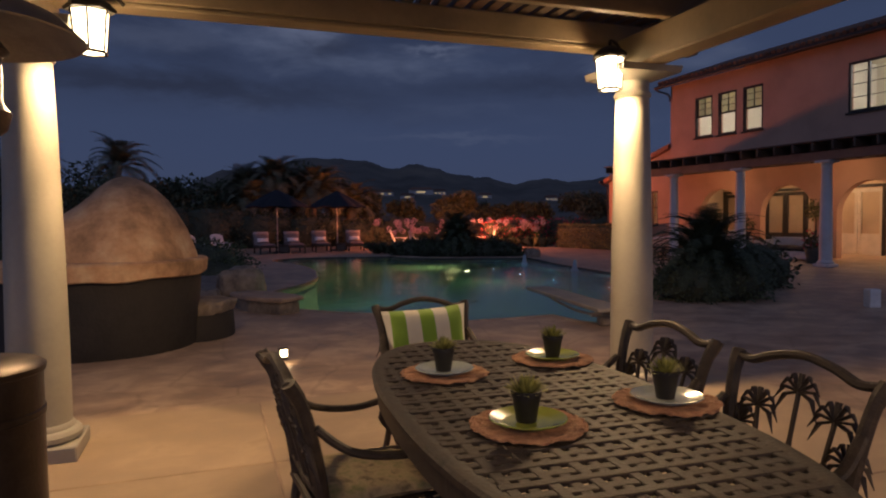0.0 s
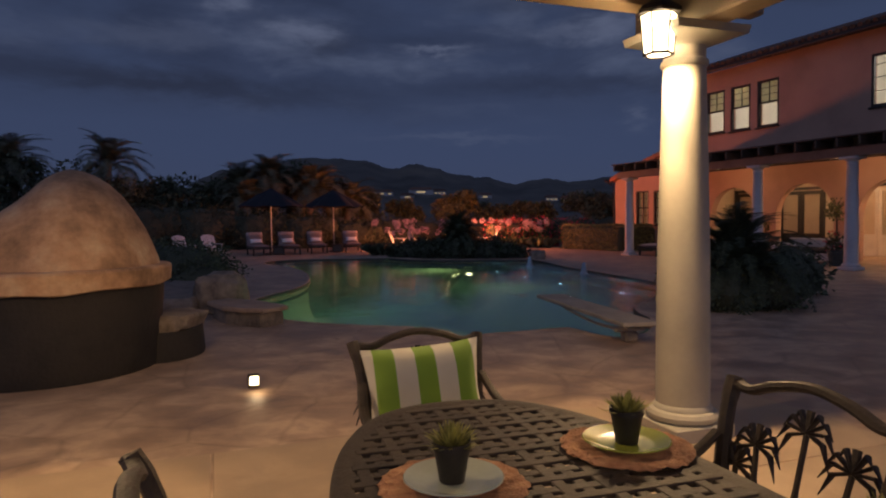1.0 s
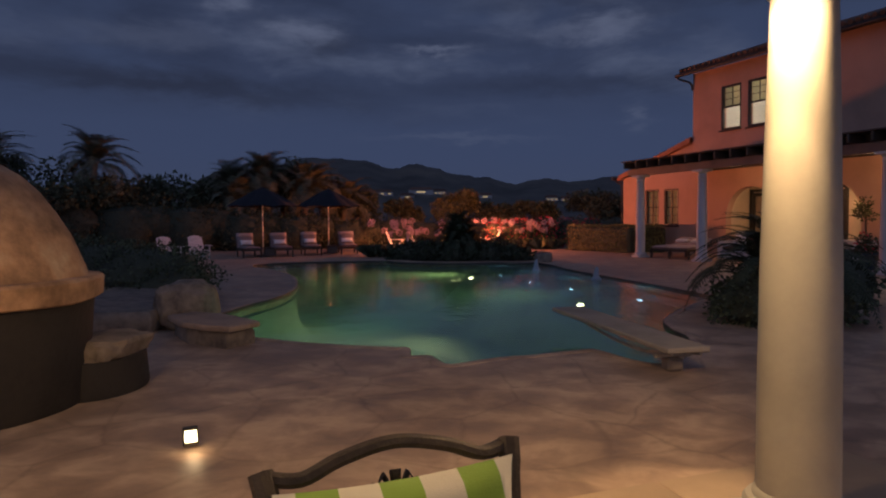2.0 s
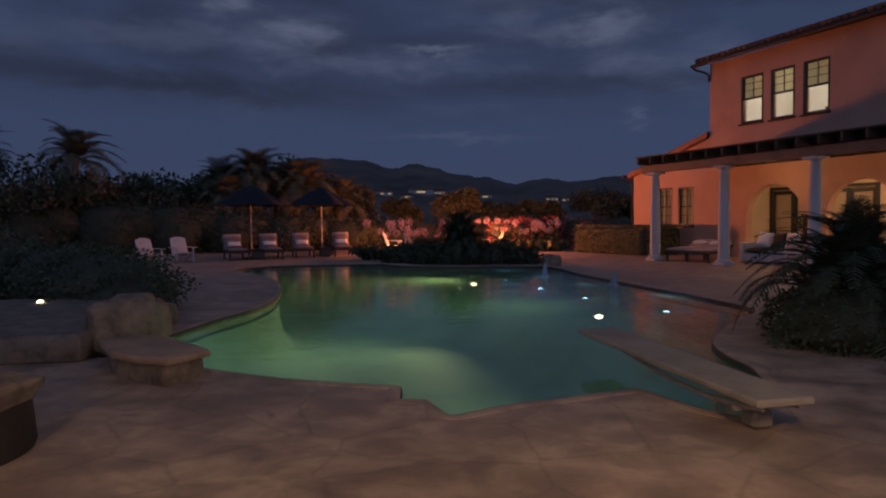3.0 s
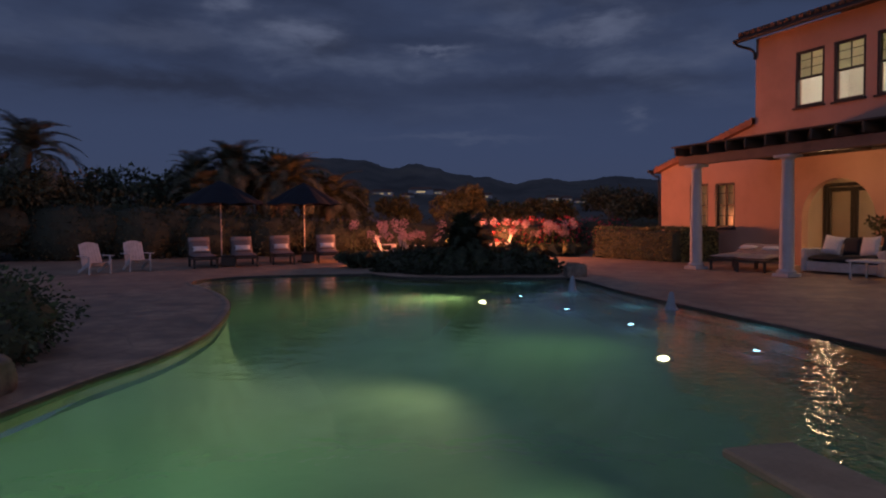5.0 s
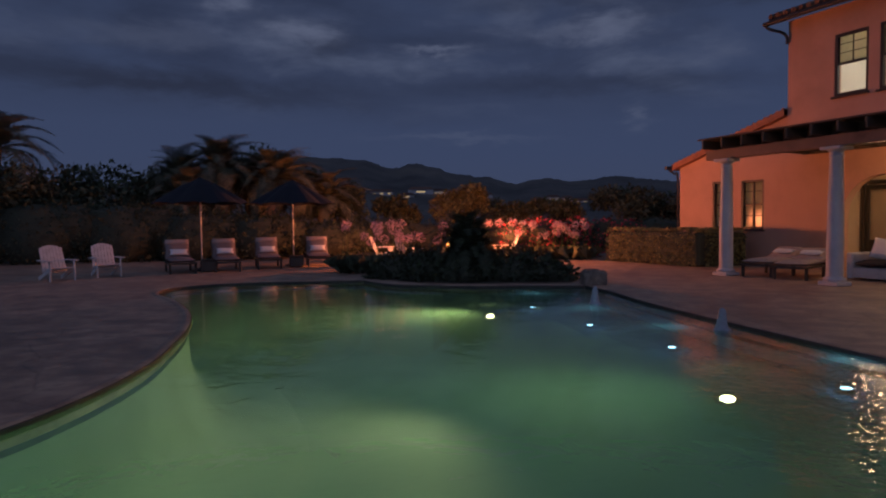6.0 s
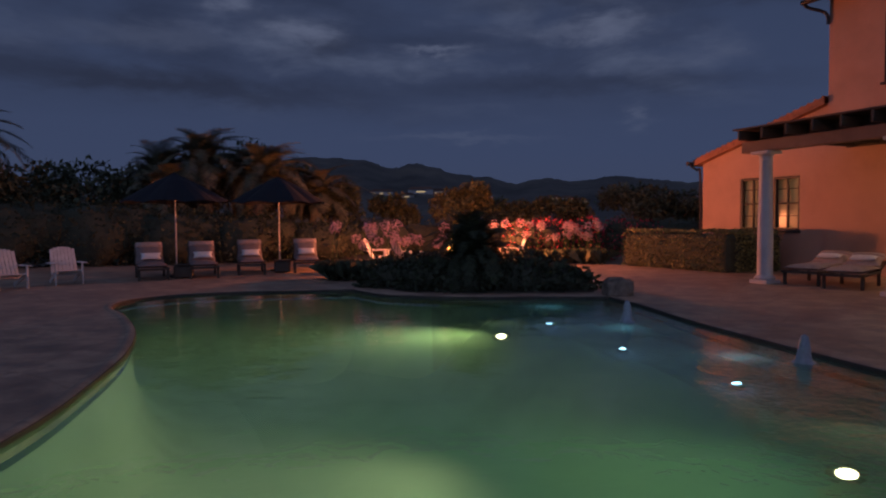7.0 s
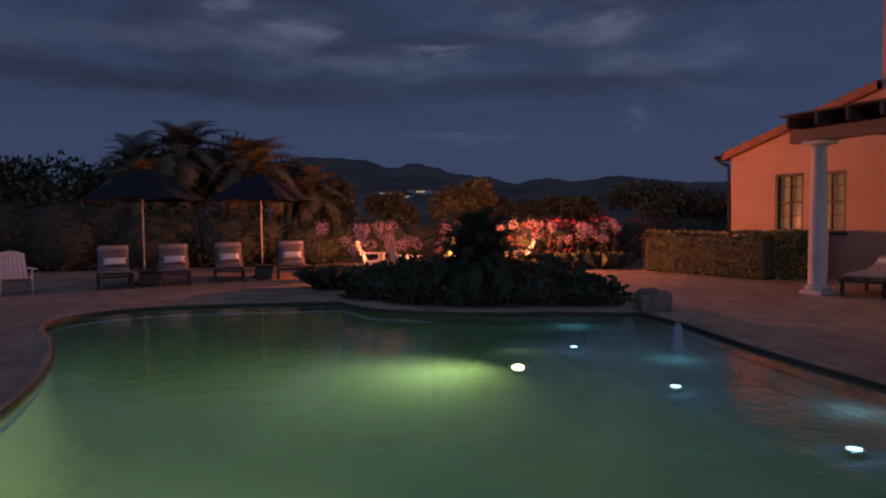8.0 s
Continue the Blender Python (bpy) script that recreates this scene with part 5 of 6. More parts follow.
deck_light((-1.50, 6.02, 0.015), 0.066, "small square light glowing on the deck")
lamp("deck_light_spill", "POINT", (-1.43, 5.9, 0.05), 0.5, WARM, size=0.04)
t = thing("path_light", pose(-5.42, 12.45, 0.25), "small low white path light on a flat stone", "path light")
part("stem", Geo().lathe([(0.012, 0), (0.012, 0.03)], seg=10), M["iron"], t)
part("head", Geo().lathe([(0.04, 0.028), (0.046, 0.036), (0.015, 0.052)], seg=18), M["glow_step"], t, "glowing head")
t = thing("path_light", pose(6.1, 9.2, 0), "pale box path light on the paving", "path light")
part("body", Geo().box((0, 0, 0.13), (0.16, 0.16, 0.26), bevel=0.012), M["white"], t)

# ---- poolside furniture ----
def lounger(m, label, raised=True, cloth="sling"):
    t = thing("sun_lounger", m, label, "lounger", "sun loungers")
    fr = Geo()
    for sx in (-1, 1):
        fr.box((sx * 0.33, 0.62, 0.27), (0.05, 1.32, 0.05), bevel=0.01)
    fr.box((0, 0.0, 0.27), (0.71, 0.05, 0.05), bevel=0.01).box((0, 1.26, 0.27), (0.71, 0.05, 0.05), bevel=0.01)
    part("frame", fr, M["dark_wood"], t)
    for sx in (-1, 1):
        for y in (0.08, 1.22):
            part("leg", Geo().box((sx * 0.32, y, 0.13), (0.06, 0.06, 0.26), bevel=0.01), M["dark_wood"], t)
    part("seat_cushion", pad(0.68, 1.28, 0.14, (0, 0.66, 0.35)), M[cloth], t, smooth=True)
    a = 60 if raised else 16
    back = pose(0, 1.27, 0.33, a, 0, 0)
    part("backrest_frame", Geo().box((0, 0, 0), (0.68, 0.54, 0.04), bevel=0.01, m=back @ Matrix.Translation((0, 0.27, -0.03))), M["dark_wood"], t)
    part("back_cushion", pad(0.68, 0.56, 0.13, m=back @ Matrix.Translation((0, 0.28, 0.06))), M[cloth], t, smooth=True)
    part("head_roll", pad(0.66, 0.14, 0.10, m=back @ Matrix.Translation((0, 0.51, 0.11))), M["pale_pad"], t, smooth=True)
    part("towel", pad(0.48, 0.18, 0.10, m=back @ Matrix.Translation((0.02, 0.14, 0.18))), M["towel"], t, "rolled white towel", smooth=True)
    return t


first = lounger(pose(-7.0, 26.08, 0, 0, 0, 28), "dark-framed sun lounger with raised back and white towel")
for x, y, _, r in ((-5.95, 26.53, 0, 23), (-5.05, 27.45, 0, 19), (-3.73, 28.0, 0, 14)):
    copy_thing(first, pose(x, y, 0, 0, 0, r))
flat_l = lounger(HOUSE @ pose(0.65, 0.2, 0, 0, 0, 15), "low pale-cushioned lounger with a rolled towel under the portico", False, "pale_pad")
copy_thing(flat_l, HOUSE @ pose(1.55, 0.15, 0, 0, 0, 20))

for x, y in ((-4.45, 28.2), (-6.55, 26.75)):
    t = thing("side_table", pose(x, y, 0, 0, 0, 12), "low dark wicker side table between loungers", "side table", "side tables")
    part("body", Geo().box((0, 0, 0.17), (0.42, 0.42, 0.30), bevel=0.03), M["dark_wood"], t)
    part("top", Geo().box((0, 0, 0.337), (0.46, 0.46, 0.03), bevel=0.01), M["dark_wood"], t)


def umbrella(x, y, turn):
    t = thing("patio_umbrella", pose(x, y, 0, 0, 0, turn), "open navy canvas umbrella on a thin metal pole", "umbrella", "patio umbrellas")
    part("base_plate", Geo().lathe([(0.26, 0.0), (0.27, 0.03), (0.10, 0.07), (0.04, 0.09)], seg=28), M["iron"], t)
    part("pole", Geo().lathe([(0.021, 0.05), (0.021, 2.62)], seg=12), M["steel"], t)
    g = Geo()
    seg, vs = 8, []
    for q in (0.0, 0.35, 0.7, 1.0):
        for k in range(seg * 4):
            a = 2 * math.pi * k / (seg * 4)
            sag = 0.05 * q * (1 - abs(math.cos(a * seg / 2)))
            r = 1.32 * q * (1 - 0.05 * (1 - abs(math.cos(a * seg / 2))))
            vs.append((r * math.cos(a) + 0.001, r * math.sin(a), 2.66 - 0.72 * q ** 1.15 - sag))
    n = seg * 4
    g.put(vs, [(j * n + k, j * n + (k + 1) % n, (j + 1) * n + (k + 1) % n, (j + 1) * n + k) for j in range(3) for k in range(n)])
    g.put([(v[0], v[1], v[2] - 0.012) for v in vs], [(j * n + k, (j + 1) * n + k, (j + 1) * n + (k + 1) % n, j * n + (k + 1) % n) for j in range(3) for k in range(n)])
    part("canopy", g, M["canopy"], t, "navy canvas canopy")
    for k in range(8):
        a = 2 * math.pi * k / 8
        part("rib", Geo().tube([(0.03 * math.cos(a), 0.03 * math.sin(a), 2.62), (0.8 * math.cos(a), 0.8 * math.sin(a), 2.18), (1.28 * math.cos(a), 1.28 * math.sin(a), 1.91)], 0.008, 6), M["iron"], t)


umbrella(-6.97, 27.35, 10)
umbrella(-4.72, 29.0, 33)


def adirondack(m, label):
    """Slatted garden armchair, facing local +y."""
    t = thing("adirondack_chair", m, label, "chair", "slatted garden chairs")
    for k in range(7):
        x = -0.27 + k * 0.09
        hgt = 0.80 - 0.9 * x * x
        mm = pose(x, -0.22, 0.30, 0, 0, 0) @ pose(0, 0, 0, 22, 0, -x * 18) @ Matrix.Translation((0, 0, hgt / 2 - 0.08))
        part("back_slat", Geo().box((0, 0, 0), (0.078, 0.02, hgt), bevel=0.008, m=mm), M["white"], t)
    for k in range(6):
        part("seat_slat", Geo().box((0, 0, 0), (0.56, 0.078, 0.02), bevel=0.006, m=pose(0, -0.18 + k * 0.088, 0.295 + k * 0.014)), M["white"], t)
    for sx in (-1, 1):
        part("arm", Geo().box((sx * 0.345, 0.03, 0.56), (0.13, 0.72, 0.022), bevel=0.01), M["white"], t)
        part("front_leg", Geo().box((sx * 0.31, 0.28, 0.275), (0.025, 0.10, 0.55), bevel=0.006), M["white"], t)
        part("side_rail", Geo().box((0, 0, 0), (0.025, 0.92, 0.10), bevel=0.006, m=pose(sx * 0.285, -0.10, 0.205, 20, 0, 0)), M["white"], t)
    part("back_rail", Geo().box((0, -0.345, 0.53), (0.60, 0.03, 0.08), bevel=0.006), M["white"], t)
    for o in t.children:
        o.data.transform(Matrix.Scale(0.88, 4))
    return t


adr = adirondack(pose(-9.35, 24.4, 0, 0, 0, -128), "white slatted wooden garden chair with broad arms")
copy_thing(adr, pose(-8.75, 25.5, 0, 0, 0, -138))
copy_thing(adr, pose(-2.05, 30.4, 0, 0, 0, -95))
copy_thing(adr, pose(2.05, 30.9, 0, 0, 0, 108))
copy_thing(adr, pose(-1.10, 29.0, 0, 0, 0, -60))
pit = thing("fire_pit", pose(*FIRE_AT), "round stone fire pit with open flames burning", "fire pit")
part("bowl", Geo().lathe([(0.62, 0.0), (0.62, 0.42), (0.58, 0.45), (0.44, 0.45), (0.42, 0.36), (0.0, 0.34)], seg=36, caps=False), M["rock"], pit)
rng = random.Random(3)
for _ in range(9):
    g = Geo()
    x, y, h = rng.uniform(-0.25, 0.25), rng.uniform(-0.25, 0.25), rng.uniform(0.3, 0.6)
    g.lathe([(0.02, 0.34), (0.075, 0.34 + h * 0.2), (0.06, 0.34 + h * 0.45), (0.03, 0.34 + h * 0.75), (0.003, 0.34 + h)], at=(x, y, 0), seg=10)
    g.v = [(p[0] + 0.06 * noise.noise(Vector((x * 9, p[2] * 4, 1))), p[1] + 0.06 * noise.noise(Vector((y * 9, p[2] * 4, 5))), p[2]) for p in g.v]
    fl = part("flame", g, M["glow_flame"], pit, "orange flame", smooth=True)
    fl.visible_shadow = False

# ---- under the portico ----
sofa = thing("sofa", HOUSE @ pose(3.0, 1.7, 0), "white framed outdoor sofa with grey seats and white pillows", "sofa")
part("frame", Geo().box((0, 0.42, 0.36), (1.9, 0.12, 0.62), bevel=0.03).box((-0.92, 0.0, 0.30), (0.14, 0.80, 0.56), bevel=0.03).box((0.92, 0.0, 0.30), (0.14, 0.80, 0.56), bevel=0.03).box((0, 0.0, 0.16), (1.7, 0.76, 0.22), bevel=0.02), M["white"], sofa)
for k in (-0.56, 0, 0.56):
    part("seat_cushion", pad(0.56, 0.70, 0.18, (k, -0.02, 0.35)), M["charcoal"], sofa, smooth=True)
for k, r in ((-0.55, 8), (0.35, -6)):
    p = part("throw_pillow", pad(0.46, 0.46, 0.16), M["towel"], None, smooth=True)
    p.matrix_world = HOUSE @ pose(3.0 + k, 1.85, 0.66, 70, r, r)
    tagged(p, "white square pillow propped on the outdoor sofa", "pillow")
for k, r in ((-0.12, -5), (0.78, 7)):
    p = part("throw_pillow", pad(0.44, 0.44, 0.15), M["charcoal"], None, smooth=True)
    p.matrix_world = HOUSE @ pose(3.0 + k, 1.92, 0.64, 72, r, r)
    tagged(p, "charcoal square pillow propped on the outdoor sofa", "pillow")
sofa2 = copy_thing(sofa, HOUSE @ pose(5.6, 1.8, 0))
ctab = thing("coffee_table", HOUSE @ pose(4.3, 0.75, 0), "low white outdoor coffee table under the portico", "table")
part("top", Geo().box((0, 0, 0.40), (1.1, 0.65, 0.05), bevel=0.012), M["white"], ctab)
for sx in (-1, 1):
    for sy in (-1, 1):
        part("leg", Geo().box((sx * 0.48, sy * 0.26, 0.19), (0.05, 0.05, 0.37), bevel=0.008), M["white"], ctab)


def potted_shrub(m, label, height, leafm, seed, bloomm=None):
    rng = random.Random(seed)
    t = thing("potted_shrub", m, label, "potted plant")
    part("pot", Geo().lathe([(0.15, 0), (0.16, 0.02), (0.22, 0.36), (0.24, 0.37), (0.24, 0.42), (0.21, 0.42), (0.20, 0.38), (0.0, 0.37)], seg=28, caps=False), M["glazed_pot"] if bloomm else M["terracotta"], t, smooth=True)
    part("stem", Geo().tube(smooth_line([(0, 0, 0.36), (0.03, 0.01, height * 0.5), (0.0, 0.02, height * 0.8)], 4), 0.022, 8), M["trunk"], t)
    blobs = [((rng.uniform(-0.18, 0.18), rng.uniform(-0.18, 0.18), height * 0.85 + rng.uniform(-0.25, 0.15)), (0.20, 0.20, 0.17)) for _ in range(6)]
    part("crown", leaves(420, clumps(rng, blobs, 0.3), 0.09, rng), leafm, t)
    if bloomm:
        part("bloom_cluster", leaves(120, clumps(rng, blobs, 0.9), 0.07, rng), bloomm, t, "red blooms", kind="stuff")


potted_shrub(HOUSE @ pose(5.85, 2.55, 0), "tall leafy shrub in a terracotta pot by the wall", 1.75, M["leaf_y"], 1)
potted_shrub(HOUSE @ pose(2.95, 2.75, 0), "leafy shrub in a terracotta pot by the wall", 1.35, M["leaf_y"], 2)
potted_shrub(HOUSE @ pose(7.05, 0.9, 0), "dark glazed pot of red flowers under the portico", 0.75, M["leaf"], 3, M["bloom"])
potted_shrub(HOUSE @ pose(8.6, 2.4, 0), "dark glazed pot of red flowers by the wall", 0.75, M["leaf"], 4, M["bloom"])

# ---- planting ----
def frond_geo(length, rise, rng, leaflets=34, wide=0.22, blade=0.016, droop=1.0):
    """One feather leaf along local +x, arching up then down."""
    g = Geo()
    pts = []
    for k in range(13):
        q = k / 12
        pts.append(Vector((length * q * (1 - 0.12 * q), 0, rise * math.sin(q * 1.9) - droop * length * 0.42 * q ** 2.4)))
    g.tube(pts, [0.014 * (1 - 0.8 * k / 12) for k in range(13)], 5)
    for k in range(leaflets):
        q = 0.10 + 0.88 * k / (leaflets - 1)
        i = min(11, int(q * 12))
        p = pts[i].lerp(pts[i + 1], q * 12 - i)
        d = (pts[i + 1] - pts[i]).normalized()
        ln = wide * (math.sin(math.pi * (0.12 + 0.84 * q)) ** 0.7) * rng.uniform(0.85, 1.1)
        for s in (-1, 1):
            o = (Vector((0, s, 0)) * 0.88 + d * 0.55 + Vector((0, 0, 0.12 - 0.30 * droop * rng.uniform(0.4, 1)))).normalized()
            e = d * blade
            g.put([p - e, p + e, p + o * ln * 0.6 + e * 0.8, p + o * ln, p + o * ln * 0.6 - e * 0.7], [(0, 1, 2, 3, 4)])
    return g


def cycad(x, y, size, count, seed, label):
    rng = random.Random(seed)
    t = thing("cycad", pose(x, y, 0), label, "cycad")
    part("trunk", Geo().lathe([(0.20 * size, 0.0), (0.24 * size, 0.12 * size), (0.20 * size, 0.32 * size), (0.08 * size, 0.42 * size)], seg=18), M["trunk"], t, smooth=True)
    meshes = [frond_geo(1.25 * size, 0.55 * size, rng, 36, 0.20 * size, 0.011 * size, d).mesh("frond", M["cycad"]) for d in (0.7, 1.0, 1.25)]
    for k in range(count):
        q = k / count
        f = part("frond", meshes[k % 3], None, t)
        tilt = 62 * (1 - q) ** 1.1 - 22 * q + rng.uniform(-6, 6)
        f.matrix_basis = pose(0, 0, 0.36 * size + 0.05 * (1 - q), 0, 0, k * 137.5) @ pose(0.05, 0, 0, 0, -tilt, 0) @ Matrix.Scale(rng.uniform(0.85, 1.1), 4)


def shrub(name, x, y, blobs, count, size, leafm, seed, label, category="bush", shell=0.7):
    rng = random.Random(seed)
    t = thing(name, pose(x, y, 0), label, category)
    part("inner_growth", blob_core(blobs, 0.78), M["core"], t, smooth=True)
    part("foliage", leaves(count, clumps(rng, blobs, shell), size, rng), leafm, t)
    return t


cycad(4.3, 10.6, 1.04, 84, 1, "large dark cycad with stiff arching fronds on the deck")
shrub("shrub", 4.95, 11.7, [((0, 0, 0.3), (0.75, 0.7, 0.6)), ((0.8, 0.2, 0.3), (0.7, 0.6, 0.55))], 1700, 0.10, M["leaf"], 25, "dark rounded shrub on the deck beside a cycad")
shrub("shrub", 4.25, 10.45, [((-0.3, -0.2, 0.25), (0.68, 0.62, 0.42)), ((0.35, -0.1, 0.25), (0.62, 0.62, 0.40)), ((0, 0.5, 0.2), (0.7, 0.55, 0.35))], 5000, 0.065, M["leaf"], 21, "dense low dark shrub round the foot of a cycad")
shrub("shrub", -5.15, 13.7, [((0, 0, 0.35), (1.2, 1.0, 0.62)), ((-0.9, 0.3, 0.40), (1.0, 0.9, 0.66)), ((0.5, -0.5, 0.2), (0.7, 0.6, 0.4))], 9000, 0.065, M["leaf"], 22, "dense dark shrub beside the pool deck")
shrub("shrub", -7.4, 14.2, [((0, 0, 0.45), (1.2, 1.0, 0.75)), ((-1.3, 0.2, 0.5), (1.2, 1.0, 0.85))], 7500, 0.07, M["leaf"], 23, "dense dark shrub beside the pool deck")
shrub("shrub", -10.6, 16.0, [((0, 0, 0.6), (1.8, 1.4, 1.0)), ((1.3, 0.8, 0.5), (1.3, 1.2, 0.8))], 3000, 0.13, M["leaf"], 24, "tall dark shrub behind the deck")


def agapanthus(x, y, stems, spread, seed):
    rng = random.Random(seed)
    t = thing("agapanthus", pose(x, y, 0), "clump of pale ball-headed flowers on tall stems", "flowers", "ball-headed flowers")
    for _ in range(stems):
        px, py = rng.uniform(-spread, spread), rng.uniform(-0.4, 0.4)
        h = rng.uniform(0.80, 1.30)
        top = Vector((px + rng.uniform(-0.12, 0.12), py + rng.uniform(-0.1, 0.1), h))
        stem = part("stem", Geo().tube(smooth_line([(px, py, 0), (px, py, h * 0.6), top], 3), 0.008, 5), M["stem"], t)
        b = Geo()
        for _ in range(80):
            d = Vector((rng.gauss(0, 1), rng.gauss(0, 1), rng.gauss(0, 1))).normalized()
            c = top + d * 0.125 * rng.uniform(0.7, 1.1)
            s = d.cross(Vector((rng.gauss(0, 1), rng.gauss(0, 1), rng.gauss(0, 1)))).normalized()
            u = d.cross(s)
            b.put([c - s * 0.02, c + u * 0.02, c + s * 0.02 + d * 0.02, c - u * 0.02 + d * 0.01], [(0, 1, 2, 3)])
        part("flower_head", b, M["agapanthus"], stem, "pale pink-white ball of blooms", kind="stuff")
    lv = Geo()
    for _ in range(90):
        a = rng.uniform(0, 2 * math.pi)
        bx = Vector((rng.uniform(-spread, spread), rng.uniform(-0.4, 0.4), 0))
        d = Vector((math.cos(a), math.sin(a), 0))
        s = Vector((-d.y, d.x, 0)) * 0.02
        ln = rng.uniform(0.4, 0.7)
        lv.put([bx - s, bx + s, bx + d * ln * 0.5 + Vector((0, 0, 0.45)) + s, bx + d * ln + Vector((0, 0, 0.30)), bx + d * ln * 0.5 + Vector((0, 0, 0.45)) - s], [(0, 1, 2, 3, 4)])
    part("leaves", lv, M["leaf"], t)


# planted island in the pool
part("planter_soil", holed_sheet("planter_soil", [(-1.75, 24.3), (-0.8, 23.1), (0.46, 22.68), (2.7, 22.6), (3.0, 23.4), (2.2, 25.2), (0, 26.4), (-1.9, 26.3)], [], M["earth"], z=0.012), None, None, "dark planting soil of the pool island", kind="structure")["category"] = "soil"
shrub("shrub", 0.5, 24.2, [((0, 0, 0.4), (0.62, 0.5, 0.62))], 1200, 0.12, M["cycad"], 27, "dense dark shrub in the pool island")
cycad(0.5, 23.95, 1.15, 84, 5, "dark cycad in the planted island of the pool")
boulder("boulder", (3.05, 22.2, 0.10), (0.34, 0.30, 0.26), 7, M["rock"], "rounded tan boulder at the end of the pool island", "boulder")
rng = random.Random(8)
for x, y, w, h in ((-1.15, 24.3, 0.75, 0.42), (-0.35, 23.6, 0.7, 0.45), (0.3, 23.3, 0.7, 0.36), (1.5, 23.35, 0.75, 0.42), (2.25, 23.3, 0.7, 0.34), (1.9, 24.4, 0.8, 0.5), (-0.7, 25.1, 0.8, 0.5)):
    shrub("island_grass", x, y, [((0, 0, h * 0.35), (w, 0.55, h))], 1500, 0.13, M["cycad"], int(x * 10) + 60, "dark strappy grasses along the pool island edge", "grass", 0.5)
for k, (x, y, n, s) in enumerate(((-2.0, 26.0, 6, 0.35), (-1.35, 25.9, 7, 0.4), (-0.55, 25.8, 6, 0.4), (-2.65, 26.1, 2, 0.12), (2.9, 30.9, 10, 0.6), (3.7, 30.8, 9, 0.6), (1.7, 28.4, 3, 0.4), (4.4, 30.6, 7, 0.5))):
    agapanthus(x, y, n, s, 30 + k)
for k, (x, y, w) in enumerate(((2.6, 31.6, 0.8), (3.6, 31.4, 0.9), (4.6, 31.6, 0.9), (5.6, 32.2, 0.8), (6.6, 33.0, 0.8), (3.2, 32.6, 0.9))):
    rng = random.Random(90 + k)
    blobs = [((rng.uniform(-0.4, 0.4), rng.uniform(-0.3, 0.3), rng.uniform(0.35, 1.0)), (w * 0.6, 0.5, 0.45)) for _ in range(5)]
    t = shrub("bougainvillea", x, y, blobs, 900, 0.10, M["leaf"], 40 + k, "red flowering bougainvillea bush lit by the fire")
    part("bloom_cluster", leaves(750, clumps(rng, blobs, 0.88), 0.085, rng), M["bloom"], t, "crimson blooms", kind="stuff")


def hedge(pts, width, height, seed, count):
    """A clipped hedge along a line."""
    rng = random.Random(seed)
    t = thing("hedge", pose(0, 0, 0), "clipped boxy green hedge beside the deck", "hedge")
    pts = [Vector((*p, 0)) for p in pts]
    core = Geo()
    segs = []
    for a, b in zip(pts, pts[1:]):
        d = (b - a)
        core.box(((a.x + b.x) / 2, (a.y + b.y) / 2, height * 0.47), (d.length + width * 0.7, width * 0.8, height * 0.93), turn=math.degrees(math.atan2(d.y, d.x)), bevel=0.08)
        segs.append((a, d))

    def pick():
        a, d = rng.choice(segs)
        n = Vector((-d.y, d.x, 0)).normalized()
        q, f = rng.uniform(-0.08, 1.08), rng.random()
        bump = 0.07 * noise.noise(a * 3 + Vector((q * d.length * 1.8, f, 0)))
        if f < 0.35:
            return a + d * q + n * rng.uniform(-0.5, 0.5) * width + Vector((0, 0, height + bump)), Vector((0, 0, 1))
        s = 1 if f < 0.68 else -1
        return a + d * q + n * s * (width / 2 + bump) + Vector((0, 0, rng.uniform(0.03, height))), n * s
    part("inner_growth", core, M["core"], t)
    part("foliage", leaves(count, pick, 0.075, rng), M["hedge_leaf"], t)


hedge([(5.62, 29.5), (7.08, 26.95), (8.15, 27.25)], 0.8, 1.0, 70, 9000)


def palm(x, y, height, count, length, seed, label, material="frond", lean=0.3):
    rng = random.Random(seed)
    t = thing("palm_tree", pose(x, y, 0), label, "palm tree")
    line = smooth_line([(0, 0, 0), (lean * 0.2, 0, height * 0.5), (lean, 0, height)], 8)
    part("trunk", Geo().tube(line, [0.19 - 0.07 * i / len(line) + 0.012 * (i % 2) for i in range(len(line))], 12), M["trunk"], t, smooth=True)
    g = Geo()
    for k in range(count):
        q = k / count
        f = frond_geo(length * rng.uniform(0.8, 1.1), length * 0.30, rng, 26, length * 0.24, 0.028, 1.0 + 0.4 * (1 - q))
        m = Matrix.Translation((lean, 0, height)) @ pose(0, 0, 0, 0, 0, k * 137.5 + rng.uniform(-12, 12)) @ pose(0, 0, 0, 0, 38 * (1 - q) - 62 * q, 0)
        g.put([m @ Vector(p) for p in f.v], f.f)
    g.v = [(p[0] + 0.10 * ((p[0] - lean) ** 2 + p[1] ** 2), p[1], p[2]) for p in g.v]  # leaves blown by the wind
    part("crown", g, M[material], t)


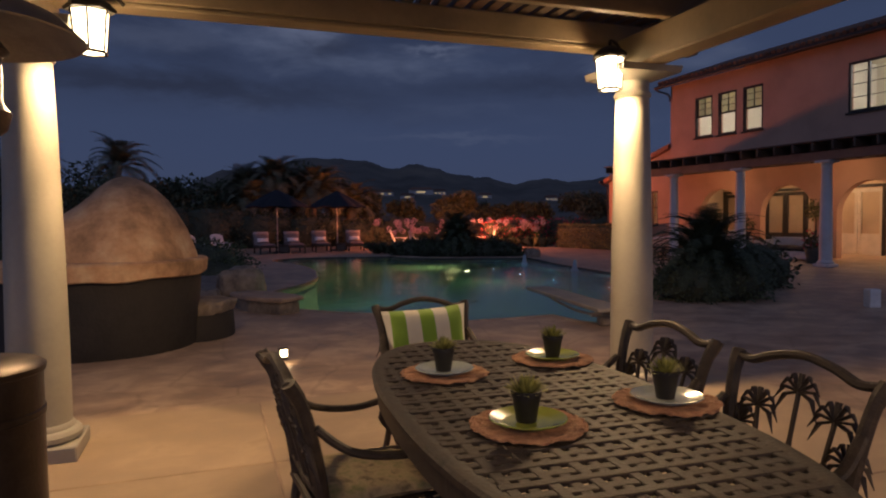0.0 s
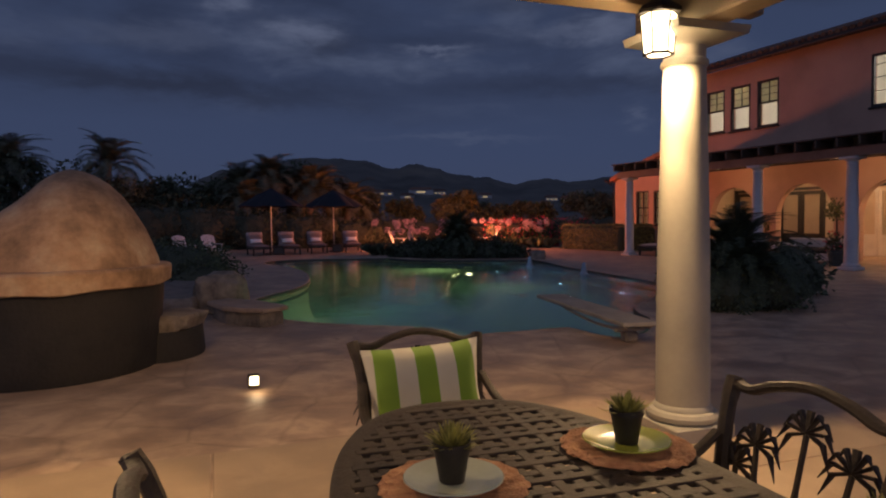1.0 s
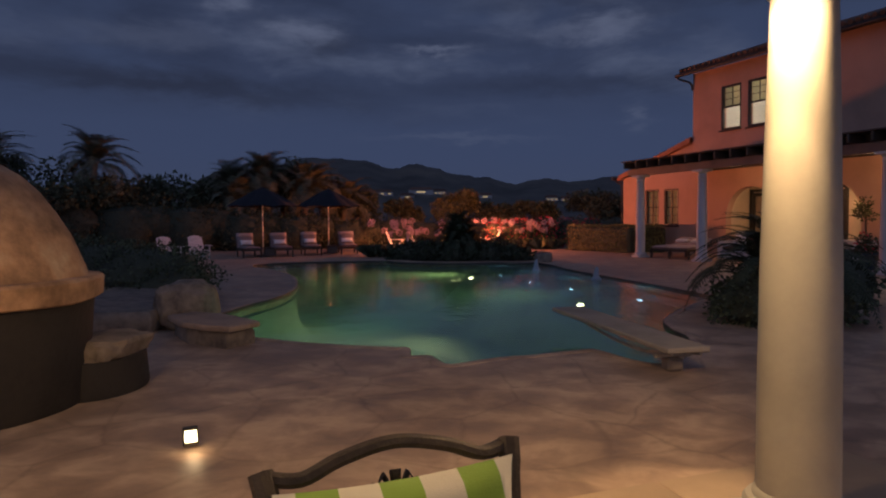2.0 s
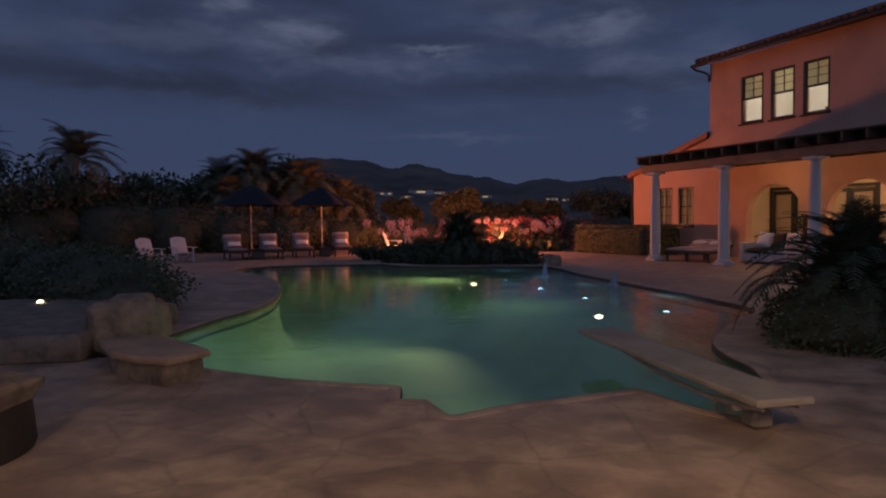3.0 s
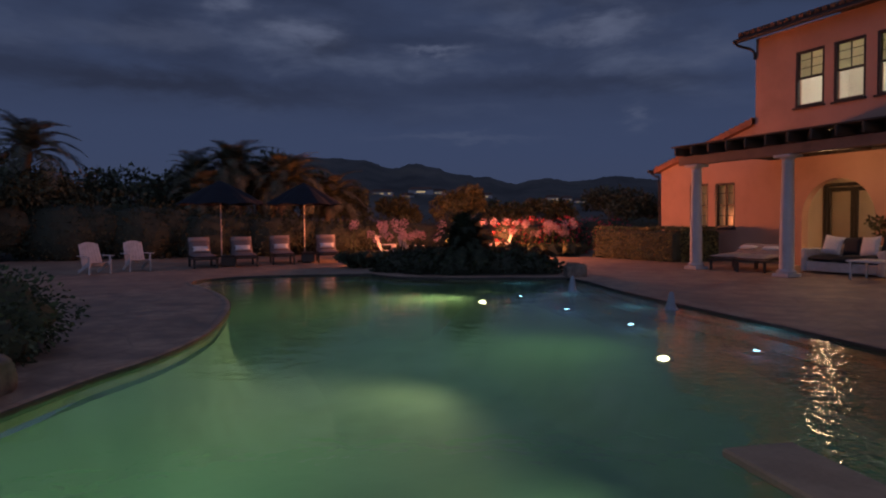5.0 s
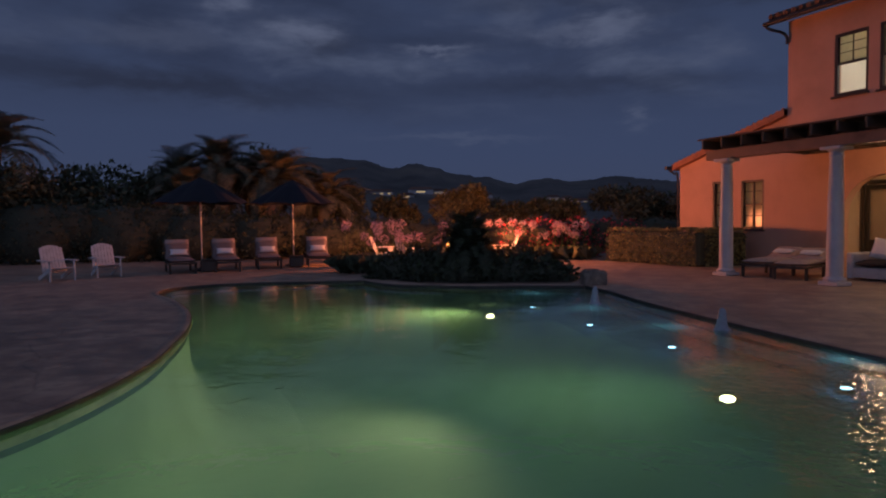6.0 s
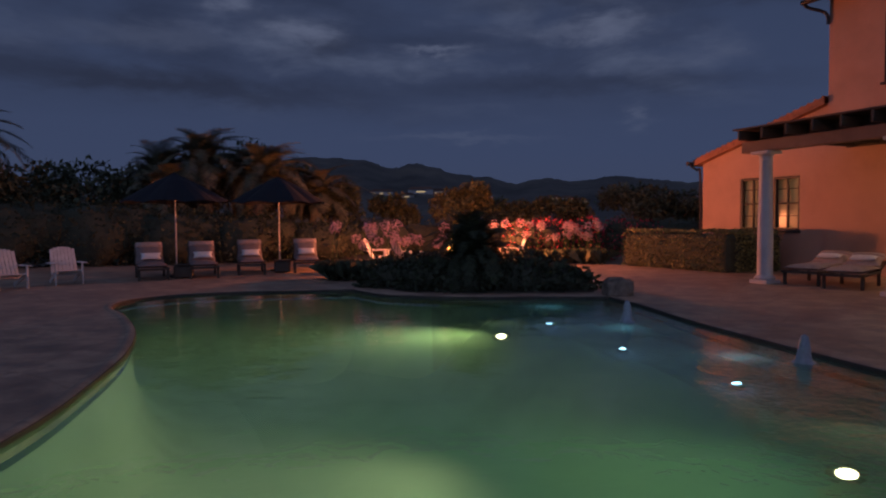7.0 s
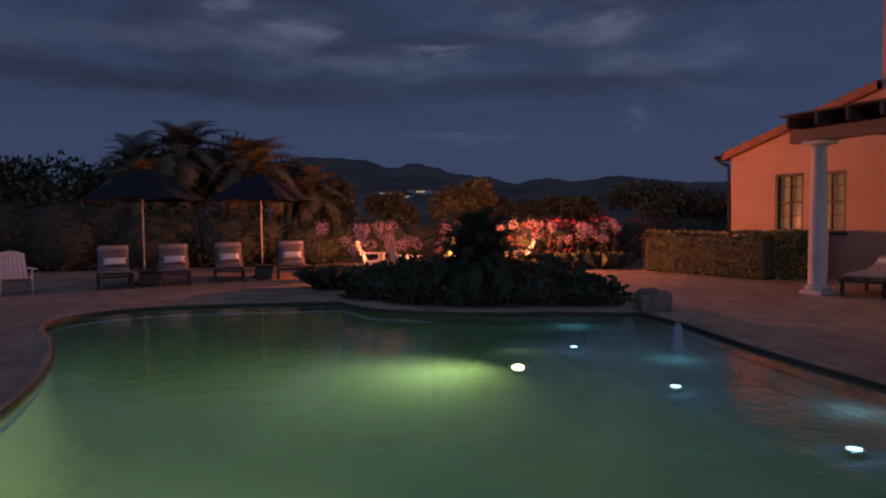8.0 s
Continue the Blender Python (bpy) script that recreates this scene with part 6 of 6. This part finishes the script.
for x, y, h, c, ln, s in ((-8.6, 34.6, 3.4, 44, 2.2, 1), (-6.9, 34.2, 2.9, 44, 2.1, 2), (-10.4, 35.2, 3.0, 40, 2.1, 3), (-5.4, 36.5, 2.3, 36, 1.9, 6), (-7.8, 36.5, 3.0, 40, 2.2, 8), (-9.6, 33.6, 2.2, 36, 2.0, 9), (-16.2, 32.0, 4.1, 34, 2.2, 4), (-19.6, 31.0, 4.1, 34, 2.2, 5), (-12.4, 36.5, 2.2, 26, 1.9, 7)):
    palm(x, y, h, c, ln, s, "feathery palm tree dark against the evening sky", lean=0.35 * (-1) ** s)


def tree(x, y, height, w, seed, leafm, label, trunk=0.35):
    rng = random.Random(seed)
    t = thing("tree", pose(x, y, 0), label, "tree")
    tops = []
    g = Geo()
    g.tube([(0, 0, 0), (0.05, 0, height * trunk), (0.0, 0.1, height * 0.62)], [0.13, 0.10, 0.06], 8)
    for k in range(7):
        a = k * 2.4
        tip = Vector((math.cos(a) * w * rng.uniform(0.35, 0.7), math.sin(a) * w * rng.uniform(0.35, 0.7), height * rng.uniform(0.5, 0.86)))
        g.tube(smooth_line([(0, 0, height * trunk), tip * 0.5 + Vector((0, 0, height * 0.25)), tip], 3), 0.035, 6)
        tops.append((tuple(tip), (w * rng.uniform(0.3, 0.45), w * rng.uniform(0.3, 0.45), height * rng.uniform(0.13, 0.2))))
    part("trunk", g, M["trunk"], t)
    part("crown", leaves(3400, clumps(rng, tops, 0.35), 0.15 + 0.02 * w, rng), leafm, t)


for k, (x, y, h, w) in enumerate(((0.72, 38.5, 3.0, 1.5), (-2.3, 41.0, 2.5, 1.4), (3.4, 42.5, 2.4, 1.5), (5.6, 42.0, 2.5, 1.6))):
    tree(x, y, h, w, 50 + k, M["leaf_y"], "small bushy tree behind the fire pit", 0.25)
for k, (x, y, h, w) in enumerate(((9.2, 42, 3.0, 2.2), (11.4, 43, 2.9, 2.2), (13.2, 40, 2.6, 1.8), (-16.4, 30.6, 3.5, 2.6), (-19.5, 30.0, 3.6, 2.8), (-13.0, 35, 3.9, 2.8), (-15.5, 33.5, 3.9, 2.8), (-18.2, 33, 4.2, 3.0), (-21.5, 31, 4.5, 3.2), (-25.5, 29, 4.2, 3.4), (-22, 25, 3.4, 2.8), (-29, 26, 4.6, 3.6), (-11.2, 37.6, 4.0, 2.4), (-8.8, 38.0, 4.7, 2.4), (-6.6, 37.8, 4.2, 2.2), (-5.0, 38.5, 3.2, 1.8))):
    tree(x, y, h, w, 70 + k, M["leaf"], "dense dark garden tree", 0.2)
for k, (x, y, w, h) in enumerate(((-20.5, 29.0, 2.2, 1.5), (-17.2, 30.2, 2.1, 1.45), (-14.2, 31.2, 2.0, 1.35), (-11.6, 31.9, 1.9, 1.3), (-9.2, 32.4, 1.7, 1.1), (-6.9, 32.9, 1.7, 1.0), (-4.6, 33.6, 1.6, 0.8))):
    shrub("shrub", x, y, [((0, 0, h * 0.75), (w, 1.0, h)), ((w * 0.5, 0.3, h * 0.9), (w * 0.7, 0.9, h * 0.8)), ((-w * 0.5, 0.2, h * 0.7), (w * 0.7, 0.9, h * 0.75))], 4200, 0.12, M["cycad"], 120 + k, "tall dense dark shrub closing the terrace")
rng = random.Random(4)
blobs = []
for k in range(46):
    x = -34 + k * 1.5
    blobs.append(((x, 39.5 + 2.0 * math.sin(k * 1.7), 0.5), (1.5, 1.0, 1.05 + 0.35 * noise.noise(Vector((k * 0.7, 0, 0))) + (0.5 if k < 18 else 0))))
hedge_row = thing("garden_shrubbery", pose(0, 0, 0), "long dark row of mixed shrubs closing the garden", "shrubs", kind="stuff")
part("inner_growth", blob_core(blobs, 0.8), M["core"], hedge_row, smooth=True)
part("foliage", leaves(15000, clumps(rng, blobs, 0.75), 0.16, rng), M["leaf"], hedge_row)
